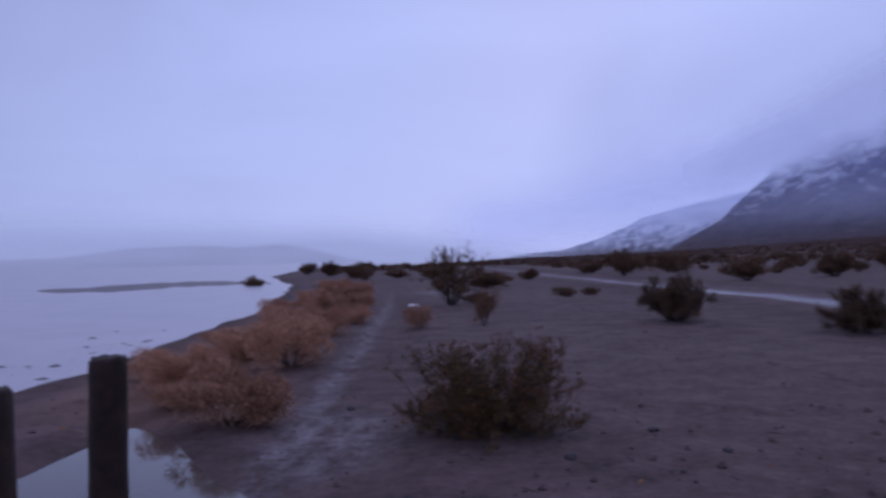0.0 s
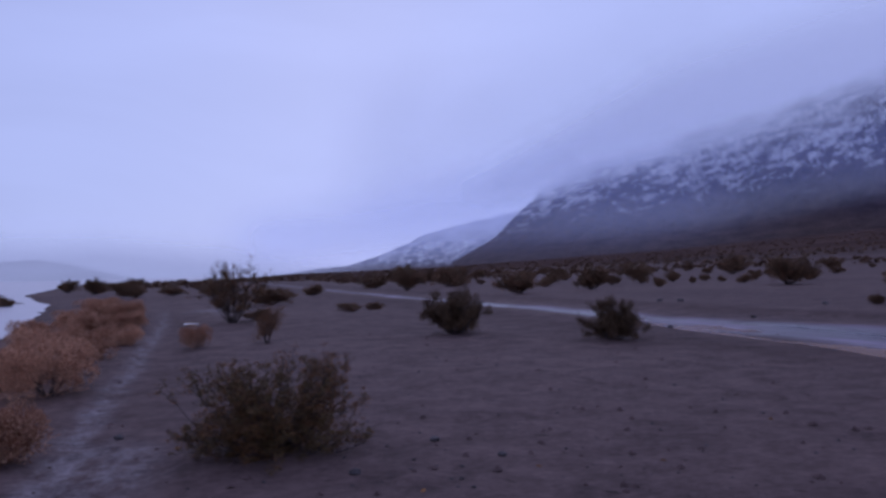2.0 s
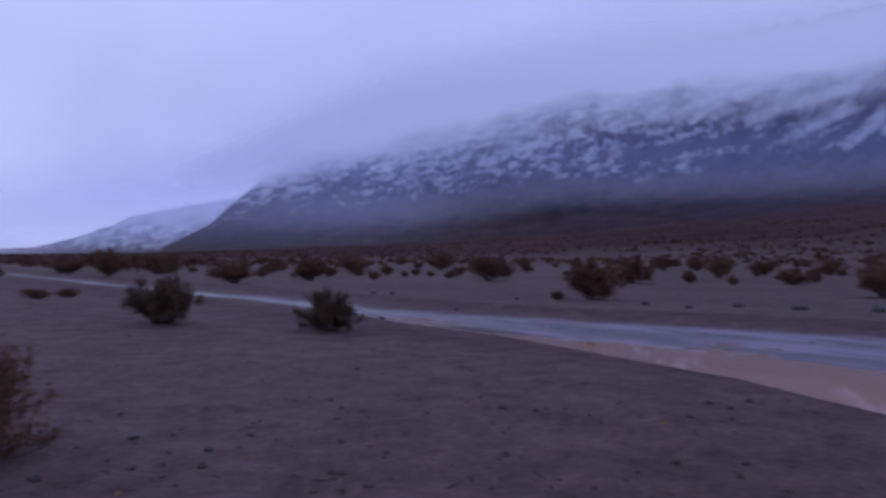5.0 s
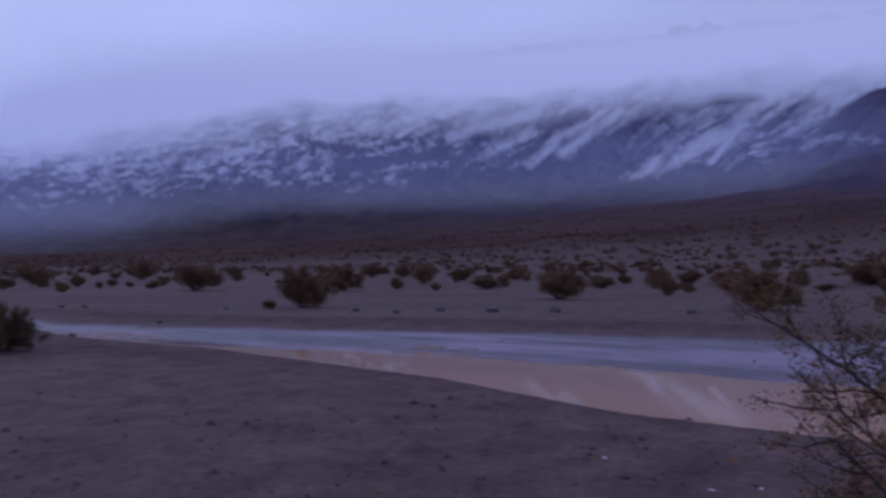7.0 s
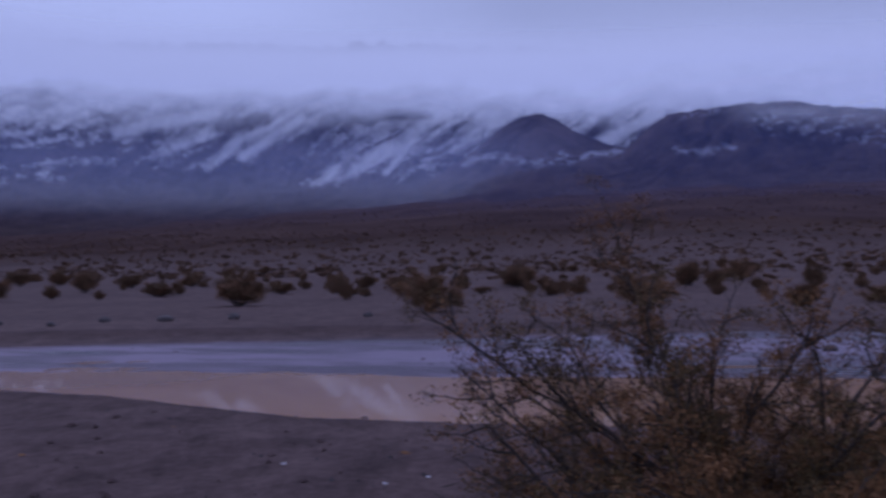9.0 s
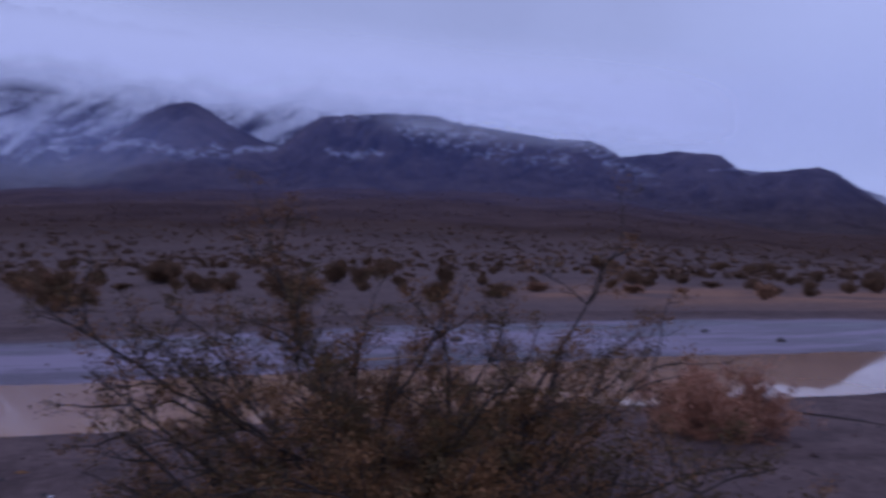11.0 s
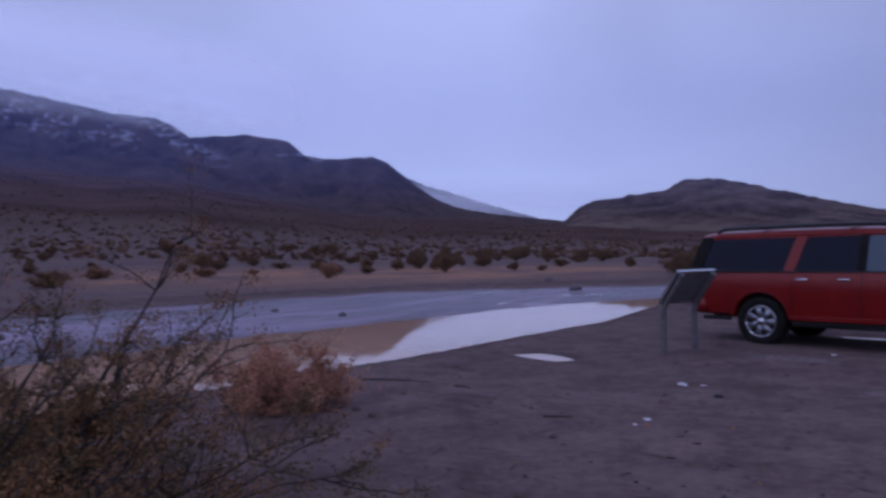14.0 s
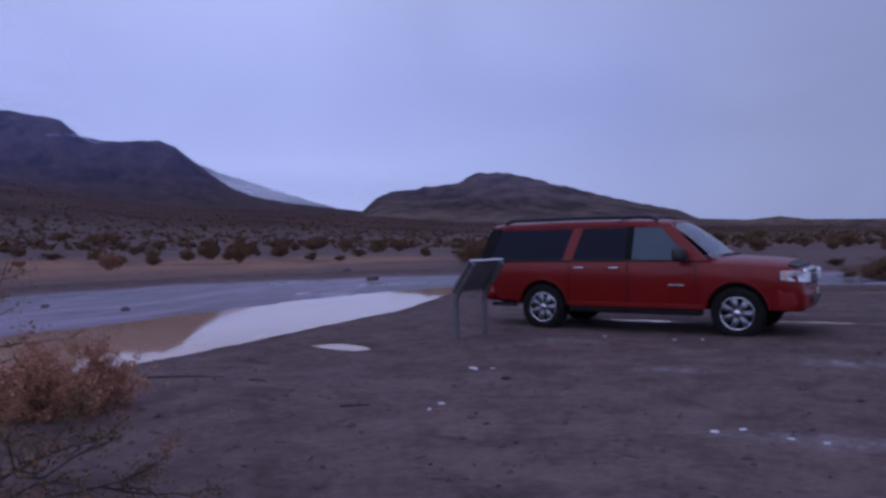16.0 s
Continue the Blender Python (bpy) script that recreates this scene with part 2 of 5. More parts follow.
SNOWY = mountain_material("snowy_mountain_rock", (0.046, 0.038, 0.046), (0.115, 0.092, 0.102), 235)
DARK_HILL = mountain_material("dark_hill_rock", (0.044, 0.031, 0.032), (0.140, 0.100, 0.096), 265, (0.44, 0.43, 0.47))
LOW_HILL = mountain_material("low_hill_rock", (0.062, 0.040, 0.036), (0.190, 0.130, 0.105), 25)
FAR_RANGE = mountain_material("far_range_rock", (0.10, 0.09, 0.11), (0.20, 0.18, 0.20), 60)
# glow lifts these sheets towards the sky's brightness
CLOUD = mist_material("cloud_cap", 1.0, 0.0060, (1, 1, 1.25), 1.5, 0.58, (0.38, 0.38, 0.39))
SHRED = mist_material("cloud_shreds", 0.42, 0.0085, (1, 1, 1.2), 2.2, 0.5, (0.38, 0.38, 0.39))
WISP = mist_material("cloud_wisp", 0.30, 0.006, (1, 1, 1.3), 2.0, 0.05)
MIST = mist_material("valley_mist", 0.13, 0.0026, (1, 1, 4.0), 1.9, 0.0)
# the blue ones imitate distance haze with their own tint and glow
NEAR_AIR_TINT = mist_material("thick_blue_haze_tint", 0.21, 0.002, (1, 1, 2.0), 0.5, 0.42, (0.40, 0.48, 1.0))
FAR_AIR_TINT = mist_material("far_blue_haze_tint", 0.55, 0.002, (1, 1, 2.0), 0.4, 0.55, (0.40, 0.44, 0.70))
RANGE_AIR_TINT = mist_material("blue_haze_tint_below_the_range", 0.17, 0.002, (1, 1, 2.0), 0.5, 0.42, (0.40, 0.48, 1.0))
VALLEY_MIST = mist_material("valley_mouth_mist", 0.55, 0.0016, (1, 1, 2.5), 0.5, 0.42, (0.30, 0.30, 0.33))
AIR_TINT = mist_material("blue_haze_tint", 0.055, 0.002, (1, 1, 2.0), 0.5, 0.0, (0.32, 0.42, 1.0))
HAZE = mist_material("lake_haze", 0.9, 0.0012, (1, 1, 3.0), 0.4, 0.0)


# ---- small tools ----
def smooth(a, b, x):
    s = np.clip((np.asarray(x, float) - a) / (b - a), 0, 1)
    return s * s * (3 - 2 * s)


TABLES = {k: np.random.RandomState(k).rand(256, 256) for k in range(6)}


def value_noise(x, y, k=0):
    x, y = np.asarray(x, float), np.asarray(y, float)
    i, j = np.floor(x).astype(int), np.floor(y).astype(int)
    u, v = x - i, y - j
    u, v = u * u * (3 - 2 * u), v * v * (3 - 2 * v)
    g = TABLES[k % 6]
    a, b, c, d = g[i % 256, j % 256], g[(i + 1) % 256, j % 256], g[i % 256, (j + 1) % 256], g[(i + 1) % 256, (j + 1) % 256]
    return (a * (1 - u) + b * u) * (1 - v) + (c * (1 - u) + d * u) * v - 0.5


def fbm(x, y, octaves=4, k=0, gain=0.5):
    total, amp = 0, 1.0
    for o in range(octaves):
        total = total + amp * value_noise(x * 2 ** o + 13.7 * o, y * 2 ** o - 7.1 * o, k + o)
        amp *= gain
    return total


def polygon_distance(x, y, poly):
    """Signed distance to a polygon, negative inside."""
    best, inside = np.full(np.shape(x), 1e9), np.zeros(np.shape(x), bool)
    for (ax, ay), (bx, by) in zip(poly, poly[1:] + poly[:1]):
        dx, dy = bx - ax, by - ay
        s = np.clip(((x - ax) * dx + (y - ay) * dy) / (dx * dx + dy * dy), 0, 1)
        best = np.minimum(best, np.hypot(x - ax - s * dx, y - ay - s * dy))
        cross = (ay > y) != (by > y)
        inside ^= cross & (x < (bx - ax) * (y - ay) / ((by - ay) if by != ay else 1e-9) + ax)
    return np.where(inside, -best, best)


def line_distance(x, y, line):
    """Distance to a polyline, and how far along it (0 to its last index)."""
    best, along = np.full(np.shape(x), 1e9), np.zeros(np.shape(x))
    for i, ((ax, ay), (bx, by)) in enumerate(zip(line, line[1:])):
        dx, dy = bx - ax, by - ay
        s = np.clip(((x - ax) * dx + (y - ay) * dy) / (dx * dx + dy * dy), 0, 1)
        d = np.hypot(x - ax - s * dx, y - ay - s * dy)
        along = np.where(d < best, i + s, along)
        best = np.minimum(best, d)
    return best, along


def mesh_from(name, verts, faces, mat=None, shade=True):
    me = bpy.data.meshes.new(name)
    me.from_pydata([tuple(v) for v in verts], [], faces)
    if mat:
        me.materials.append(mat)
    if shade:
        me.polygons.foreach_set("use_smooth", [True] * len(me.polygons))
    me.update()
    return me


def float_attribute(me, name, values):
    me.attributes.new(name, "FLOAT", "POINT").data.foreach_set("value", np.asarray(values, np.float32).ravel())


def part(name, bm, mat, parent, label="", shade=False):
    me = bpy.data.meshes.new(name)
    bmesh.ops.recalc_face_normals(bm, faces=bm.faces)
    bm.to_mesh(me)
    bm.free()
    me.materials.append(mat)
    if shade:
        me.polygons.foreach_set("use_smooth", [True] * len(me.polygons))
    ob = new(name, me)
    ob.parent = parent
    return tagged(ob, label)


def bearing(az, r):
    """The place at a bearing (degrees, counter-clockwise from +y) and distance from the origin."""
    return -r * math.sin(radians(az)), r * math.cos(radians(az))


# ---- the lie of the land ----
SHORE_Y = [-400.0, -20.0, 4.8, 10.1, 11.5, 14.5, 18.2, 21.5, 28.5, 56.4, 96.1, 235.0, 300.0, 420.0, 700.0, 2000.0, 5000.0]
SHORE_X = [-60.0, -9.0, -6.7, -6.0, -5.9, -6.0, -6.2, -6.3, -6.7, -11.3, -21.8, -42.0, -20.0, 0.0, 40.0, 160.0, 500.0]
ROAD = [(7.11, 168.77), (9.15, 95.04), (10.49, 62.18), (12.58, 33.26), (13.30, 21.49), (14.09, 14.16), (15.71, 8.36), (16.83, 2.14), (19.23, -6.79), (19.98, -16.45), (17.24, -23.75), (10.54, -29.22), (1.14, -30.72), (-12.34, -29.89), (-62.17, -33.78)]
ROAD_HALF = [0.25, 0.28, 0.40, 0.55, 0.9, 1.9, 2.9, 3.3, 4.2, 4.6, 5.0, 4.6, 4.0, 3.4, 3]
POND_EDGE = [(12.43, 22.16), (11.50, 16.47), (11.28, 11.95), (10.56, 8.26), (10.12, 5.81), (9.34, 3.85), (8.90, 2.76), (8.72, 1.35), (8.64, -2.67), (8.40, -7.36), (8.29, -8.82), (8.37, -11.55), (8.39, -15.75), (9.12, -19.56), (9.56, -22.08), (8.97, -25.79),
             (10.78, -25.16), (11.93, -22.90), (12.91, -19.87), (13.09, -16.06), (13.49, -12.02), (13.73, -9.56), (13.39, -3.29), (12.99, 1.92), (13.33, 4.04), (13.26, 7.45), (12.99, 10.06), (11.91, 13.81), (12.75, 22.21)]
NEAR_BANK, FAR_BANK = POND_EDGE[15::-1], POND_EDGE[15:]
POST_PUDDLE = [(-1.49, 4.46), (-1.63, 5.50), (-1.84, 5.96), (-2.15, 6.47), (-2.38, 6.87), (-2.56, 7.19), (-2.79, 7.46), (-3.07, 7.77), (-3.29, 7.95), (-3.30, 7.48), (-3.36, 7.11), (-3.41, 6.56), (-3.43, 6.09), (-3.98, 5.79), (-4.73, 5.12), (-4.57, 4.19), (-2.88, 3.76)]
SMALL_PUDDLES = [
    [(6.95, -10.16), (6.63, -10.53), (6.13, -10.39), (5.74, -10.14), (5.90, -9.86), (6.34, -9.93)],
    [(-1.25, -23.36), (-1.99, -23.72), (-3.54, -23.37), (-3.12, -22.85), (-2.09, -22.89)],
    [(-2.70, -21.54), (-3.72, -21.73), (-4.32, -21.31), (-3.51, -21.08)],
    [(0.44, -15.60), (-0.60, -15.66), (-1.52, -15.48), (-1.01, -15.17), (0.23, -15.30)],
    [(3.42, -15.25), (2.34, -15.30), (1.37, -14.95), (1.90, -14.80), (3.08, -14.98)],
    [(-0.63, 27.86), (-1.34, 27.95), (-1.26, 28.49), (-0.67, 28.45)],
    [(-0.49, 34.39), (-1.30, 34.42), (-1.22, 35.21), (-0.57, 35.15)],
    [(1.38, 31.30), (0.78, 31.32), (0.78, 31.84), (1.38, 31.82)],
]
TRAIL = [(-0.82, 2.31), (-0.99, 5.46), (-1.06, 8.97), (-1.20, 15.64), (-1.42, 21.89), (-1.62, 27.77), (-2.24, 37.17), (-4.24, 56.10)]
# how steeply the gravel fan climbs away at each bearing
FAN_AZ = [-360, -178, -172, -160, -150, -145, -134, -122, -110, -100, -85, -70, -60, -45, -30, -15, 0, 10, 60]
FAN_SLOPE = [0.000, 0.011, 0.016, 0.024, 0.037, 0.046, 0.058, 0.103, 0.122, 0.122, 0.108, 0.087, 0.066, 0.038, 0.021, 0.006, 0.000, 0.000, 0.000]
EYE = 1.60
LAKE_LEVEL, POND_LEVEL = -0.14, -0.10


def land(x, y):
    """Height of the ground, and how far each spot is road mud, salt crust with painted sheen, damp and painted car
    shade, straw litter or distant scrub.
    """
    x, y = np.asarray(x, float), np.asarray(y, float)
    r, az = np.hypot(x, y), np.degrees(np.arctan2(-x, y))
    az = np.where(az > 60, az - 360, az)
    z = 0.05 * fbm(x * 0.35, y * 0.35, 4, 1) + 0.02 * fbm(x * 2.2, y * 2.2, 3, 2) * smooth(60, 20, r)
    near = smooth(400, 60, r)
    z = z * near
    slope = np.interp(az, FAN_AZ, FAN_SLOPE)
    wobble = 1 + 0.09 * fbm(az * 0.25, np.log(r + 5) * 2, 3, 3)
    z = z + slope * r * (1 - np.exp(-np.clip(r - 38, 0, None) / 420)) * wobble * smooth(30, 90, r) + 0.5 * fbm(x * 0.02, y * 0.02, 4, 4) * smooth(45, 250, r)
    # the road: wet mud, a little below the land, with a graded ridge along its far side
    d, along = line_distance(x, y, ROAD)
    half = np.interp(along, range(len(ROAD)), ROAD_HALF)
    edge = d - half + 0.35 * fbm(x * 0.5, y * 0.5, 3, 5)
    on_road = smooth(0.5, -0.3, edge)
    z = z - 0.075 * smooth(0.9, -0.6, edge) + 0.16 * np.exp(-((edge - 3.2) / 1.3) ** 2) * near * smooth(8, 16, x + np.clip(-y - 14, 0, 40))
    z = z + 0.012 * np.sin(d * 5.2) * on_road
    damp_and_shade = smooth(5.5, 2.5, edge) * smooth(0.6, 2.5, edge) * 0.55
    # pond beside the road, puddles
    p = polygon_distance(x, y, POND_EDGE)
    beyond = smooth(-0.5, 0.5, x - 0.5 * (np.interp(y, [c[1] for c in NEAR_BANK], [c[0] for c in NEAR_BANK]) + np.interp(y, [c[1] for c in FAR_BANK], [c[0] for c in FAR_BANK])))
    on_road = np.maximum(on_road, beyond * smooth(4.0, 2.6, p) * smooth(16, 11, y))
    z = np.where(p < 2.5, np.minimum(z, POND_LEVEL + (0.30 - 0.24 * beyond) * p + 0.02 * fbm(x * 1.5, y * 1.5, 2, 0)), z)
    damp_and_shade = np.maximum(damp_and_shade, smooth(0.9, 0.0, p) * (1 - on_road) * 0.8)
    q = polygon_distance(x, y, POST_PUDDLE)
    z = np.minimum(z, -0.10 + 0.22 * q)
    damp_and_shade = np.maximum(damp_and_shade, smooth(0.8, 0.0, q) * 0.4)
    for poly in SMALL_PUDDLES:
        s = polygon_distance(x, y, poly)
        z = np.where(s < 1.2, np.minimum(z, -0.055 + 0.16 * s), z)
        damp_and_shade = np.maximum(damp_and_shade, smooth(0.5, 0.0, s) * 0.6)
    # the shore of the lake
    shore = x - np.interp(y, SHORE_Y, SHORE_X) + 0.5 * fbm(x * 0.4, y * 0.4, 3, 2)
    z = np.where(shore < 3, np.minimum(z, LAKE_LEVEL + np.clip(shore, -8, 9) * 0.07), z)
    damp_and_shade = np.maximum(damp_and_shade, 0.6 * smooth(1.5, 0.2, shore))
    # the trail and the salt along it
    td, ta = line_distance(x, y, TRAIL)
    z = z - 0.05 * smooth(0.9, 0.3, td)
    crust_and_sheen = 0.9 * np.exp(-((x - np.interp(y, [c[1] for c in TRAIL], [c[0] for c in TRAIL]) + 0.42 + 0.12 * fbm(y * 0.6, y * 0, 2, 3)) / 0.17) ** 2) * smooth(2.8, 4.5, y) * smooth(48, 25, y)
    crust_and_sheen = np.maximum(crust_and_sheen, 0.9 * smooth(1.0, 0.2, np.hypot((x + 1.10) / 0.80, (y - 7.1) / 1.9)))
    crust_and_sheen = np.maximum(crust_and_sheen, 0.75 * smooth(1.0, 0.2, np.hypot((x - 0.2) / 2.6, (y - 37) / 5)))
    # pale wet salt streaks; their sheen is put into the colour
    for cx, cy, lx, ly in ((-0.35, -6.4, 1.5, 0.32), (-0.8, -10.4, 1.3, 0.5), (1.2, -9.2, 0.8, 0.3), (3.0, -11.4, 0.9, 0.35), (-2.2, -15.0, 1.6, 0.8)):
        crust_and_sheen = np.maximum(crust_and_sheen, 0.8 * smooth(1.0, 0.1, np.hypot((x - cx) / lx, (y - cy) / ly)))
    # wet soil under the car, its contact shadow darkened into the colour
    damp_and_shade = np.maximum(damp_and_shade, smooth(1.25, 0.6, np.hypot((x - 2.0 + 0.16 * (y + 13.8)) / 2.9, (y + 13.8 + 0.16 * (x - 2.0)) / 1.15)))
    # one broad patch of soil coloured darker
    damp_and_shade = np.maximum(damp_and_shade, 0.15 * smooth(1.2, 0.2, np.hypot((x - 4.3) / 3.2, (y - 4.0) / 3.4) + 0.5 * fbm(x * 0.6, y * 0.6, 3, 4)))
    damp_and_shade = np.maximum(damp_and_shade, 0.2 * smooth(1.5, 0.5, td) * smooth(70, 30, y) * smooth(2, 5, y))
    straw = np.exp(-((r - 62) / 14) ** 2) * smooth(-112, -120, az) * smooth(-160, -150, az) * (0.5 + fbm(x * 0.2, y * 0.2, 3, 1)) * 2.0
    straw = np.maximum(straw, 0.5 * smooth(1.1, 0.2, np.abs(x - np.interp(y, [6, 14, 30, 55], [-3.0, -4.2, -4.8, -6.8])) / 1.8) * smooth(7, 9, y) * smooth(56, 45, y))
    return z, on_road, np.clip(crust_and_sheen, 0, 1), np.clip(damp_and_shade, 0, 1), np.clip(straw, 0, 1), smooth(80, 420, r)


def height(x, y):
    return float(land(np.array([x]), np.array([y]))[0][0])


def build_ground():
    rings = np.concatenate([np.geomspace(0.9, 60, 250), np.geomspace(61.5, 4900, 90)])
    turns = np.radians(np.arange(0, 360, 0.5))
    rr, aa = np.meshgrid(rings, turns, indexing="ij")
    x, y = -rr * np.sin(aa), rr * np.cos(aa)
    z, wet, salt, damp_and_shade, straw, far = land(x.ravel(), y.ravel())
    verts = np.column_stack([x.ravel(), y.ravel(), z])
    n, m = rr.shape
    faces = [(i * m + j, (i + 1) * m + j, (i + 1) * m + (j + 1) % m, i * m + (j + 1) % m) for i in range(n - 1) for j in range(m)]
    verts = np.vstack([verts, [[0, 0, float(z[:m].mean())]]])
    faces += [(j, (j + 1) % m, n * m) for j in range(m)]
    faces = [f[::-1] for f in faces]
    me = mesh_from("ground", verts, faces, GROUND)
    for name, v in (("wet", wet), ("salt", salt), ("damp_and_shade", damp_and_shade), ("straw", straw), ("far", far)):
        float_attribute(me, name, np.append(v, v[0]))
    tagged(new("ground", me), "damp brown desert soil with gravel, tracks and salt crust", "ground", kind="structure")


build_ground()


def water_sheet(name, outline, z, mat, label):
    bm = bmesh.new()
    bm.faces.new([bm.verts.new((x, y, z)) for x, y in outline])
    bmesh.ops.triangulate(bm, faces=bm.faces)
    bmesh.ops.recalc_face_normals(bm, faces=bm.faces)
    me = bpy.data.meshes.new(name)
    bm.to_mesh(me)
    bm.free()
    me.materials.append(mat)
    if me.polygons[0].normal.z < 0:
        me.flip_normals()
    return tagged(new(name, me), label, "water", kind="structure")


def widened(poly, margin):
    cx, cy = sum(p[0] for p in poly) / len(poly), sum(p[1] for p in poly) / len(poly)
    out = []
    for x, y in poly:
        d = math.hypot(x - cx, y - cy)
        out.append((cx + (x - cx) * (1 + margin / d), cy + (y - cy) * (1 + margin / d)))
    return out


water_sheet("water_pond", [(6.6, -27), (15.5, -27), (15.5, 24), (7.2, 24)], POND_LEVEL, POND, "long muddy tan pond flooding the road's edge")
water_sheet("water_puddle", widened(POST_PUDDLE, 0.25), -0.10, PUDDLE, "still rain puddle round the wooden posts")
for poly in SMALL_PUDDLES:
    water_sheet("water_puddle", widened(poly, 0.05), -0.055, POND, "small shallow rain puddle in the dirt")
lake_rim = [(x, y) for x, y in zip(SHORE_X, SHORE_Y)]
water_sheet("water_lake", [(x + 3, y) for x, y in lake_rim] + [(-4500, 4500), (-4500, -400)], LAKE_LEVEL, LAKE, "pale flooded salt flat under mist")


# ---- mountains ----
def mountain(name, ridge, front, crest, mat, label, rib=0.10, jag=0.006, seed=0, step=0.15, base=0.5, rib_scale=420.0, soften=False, lie=None, tiers=110):
    """A range whose crest rises over the bearings of ridge (bearing, elevation in degrees); it climbs from the fan at front to crest, in metres."""
    az = np.arange(ridge[-1][0], ridge[0][0] + step, step)
    el = np.interp(az, [p[0] for p in ridge[::-1]], [p[1] for p in ridge[::-1]])
    if soften:
        el = np.convolve(np.pad(el, 9, mode="edge"), np.hanning(21)[1:-1] / np.hanning(21).sum(), mode="valid")
    rows = np.concatenate([np.linspace(0, 1, tiers), [1.06, 1.16, 1.4]])
    s, a = np.meshgrid(rows, az, indexing="ij")
    e = np.broadcast_to(el, s.shape)
    r = front + (crest - front) * s
    x, y = -r * np.sin(np.radians(a)), r * np.cos(np.radians(a))
    foot = land((-front * np.sin(np.radians(az))), (front * np.cos(np.radians(az))))[0] - 4
    foot = np.broadcast_to(foot, s.shape)
    top = EYE + crest * np.tan(np.radians(e)) * (1 + jag * 6 * fbm(a * 1.7, a * 0 + seed, 4, seed) * np.clip(s, 0, 1) ** 8)
    top = np.maximum(top, foot + 1)
    up = np.where(s <= 1, base * s + (1 - base) * s ** 1.9, 1 - (s - 1) * 1.6)
    z = foot + (top - foot) * up
    wx, wy = x + 260 * fbm(x / 700, y / 700, 3, seed + 1), y + 260 * fbm(x / 700 + 9, y / 700, 3, seed + 4)
    spur = 1 - 2.4 * np.abs(fbm(wx / rib_scale, wy / rib_scale, 5, seed + 2, 0.5))
    lean = 1 - 2.4 * np.abs(fbm(a * 0.55 + 5.2 * s + 0.9 * fbm(a * 0.5, s * 4, 3, seed), s * 1.1 + seed, 4, seed + 3))
    body = smooth(0.05, 0.45, s) * smooth(1.0, 0.8, s)
    crag = 1 - 2.4 * np.abs(fbm(wx / (rib_scale * 0.22), wy / (rib_scale * 0.22) + s, 4, seed + 5, 0.6))
    ridges = 0.42 * spur + 0.40 * lean + 0.30 * crag
    z = z + (top - foot) * rib * (ridges - 0.45) * body
    n, m = s.shape
    faces = [(i * m + j, i * m + j + 1, (i + 1) * m + j + 1, (i + 1) * m + j) for i in range(n - 1) for j in range(m - 1)]
    me = mesh_from(name, np.column_stack([x.ravel(), y.ravel(), z.ravel()]), faces, mat)
    if me.polygons[m * 10].normal.z < 0:
        me.flip_normals()
    float_attribute(me, "gully", np.clip(0.9 - 0.3 * spur - 0.35 * lean - 0.35 * crag, 0, 1))
    float_attribute(me, "snow", np.clip(lie(a, np.degrees(np.arctan2(z - EYE, r))), 0, 1.3) if lie else 0 * a)
    return tagged(new(name, me), label, "mountain")


def strokes(a, e, lines):
    """How near each spot (bearing, elevation) lies to streaks from one spot to another, each with its half width in degrees."""
    best = np.zeros(np.shape(a))
    for a0, e0, a1, e1, w in lines:
        da, de = a1 - a0, e1 - e0
        s = np.clip(((a - a0) * da + (e - e0) * de) / (da * da + de * de), 0, 1)
        d = np.hypot(a - a0 - s * da, e - e0 - s * de) + 0.3 * w * fbm(a * 1.6, e * 1.6, 3, 4)
        best = np.maximum(best, np.exp(-(d / w) ** 2))
    return best


def range_snow(a, e):
    """Fresh snow on the long range: ledges at its northern end, slanting ribs further on, bare below a line that climbs."""
    low = np.interp(-a, [17, 28.5, 35.3, 43, 51, 60, 68, 74, 79, 86, 100], [2.0, 3.6, 4.5, 5.3, 6.2, 6.9, 7.3, 7.1, 7.2, 8.0, 8.6])
    h = (e - low) / 3.4
    ledge = fbm(a * 1.2 + 1.0 * fbm(a * 0.4, e * 0.7, 3, 1), (e + 0.28 * a) * 3.6, 5, 2, 0.76)
    slant = a + 1.45 * e + 0.7 * fbm(a * 0.5, e * 0.8, 3, 5)
    rib = 0.65 * fbm(slant * 0.62, e * 0.22, 4, 3, 0.62) + 0.45 * fbm(slant * 2.0, e * 0.6, 4, 1, 0.65) + 0.3 * ledge
    n = ledge + (rib - ledge) * smooth(-55, -64, a)
    s = 0.26 + 0.28 * np.clip(h, -0.4, 1.2) + 1.1 * n
    s = np.maximum(s, 1.15 * strokes(a, e, [(-80.6, 10.4, -78.5, 7.8, 0.30), (-72.3, 11.9, -70.7, 10.8, 0.45), (-70.7, 10.8, -68.0, 9.0, 0.5), (-66.1, 12.0, -61.8, 11.0, 0.55), (-61.8, 11.0, -59.4, 10.2, 0.5), (-66.5, 10.7, -63.1, 9.4, 0.30), (-94.3, 9.6, -96.6, 10.9, 0.65), (-97.0, 11.0, -99.0, 11.8, 0.5), (-82.5, 11.0, -83.6, 11.8, 0.25)]))
    s = s - 0.9 * strokes(a, e, [(-66.4, 11.0, -69.6, 11.9, 0.42), (-74.0, 11.9, -80.0, 12.3, 0.38), (-78.5, 12.6, -82.0, 12.2, 0.3), (-51.0, 7.9, -59.0, 8.9, 0.35)])
    return s * smooth(-0.12, 0.28, h + 0.5 * fbm(a * 0.8, e * 0.8, 3, 2))


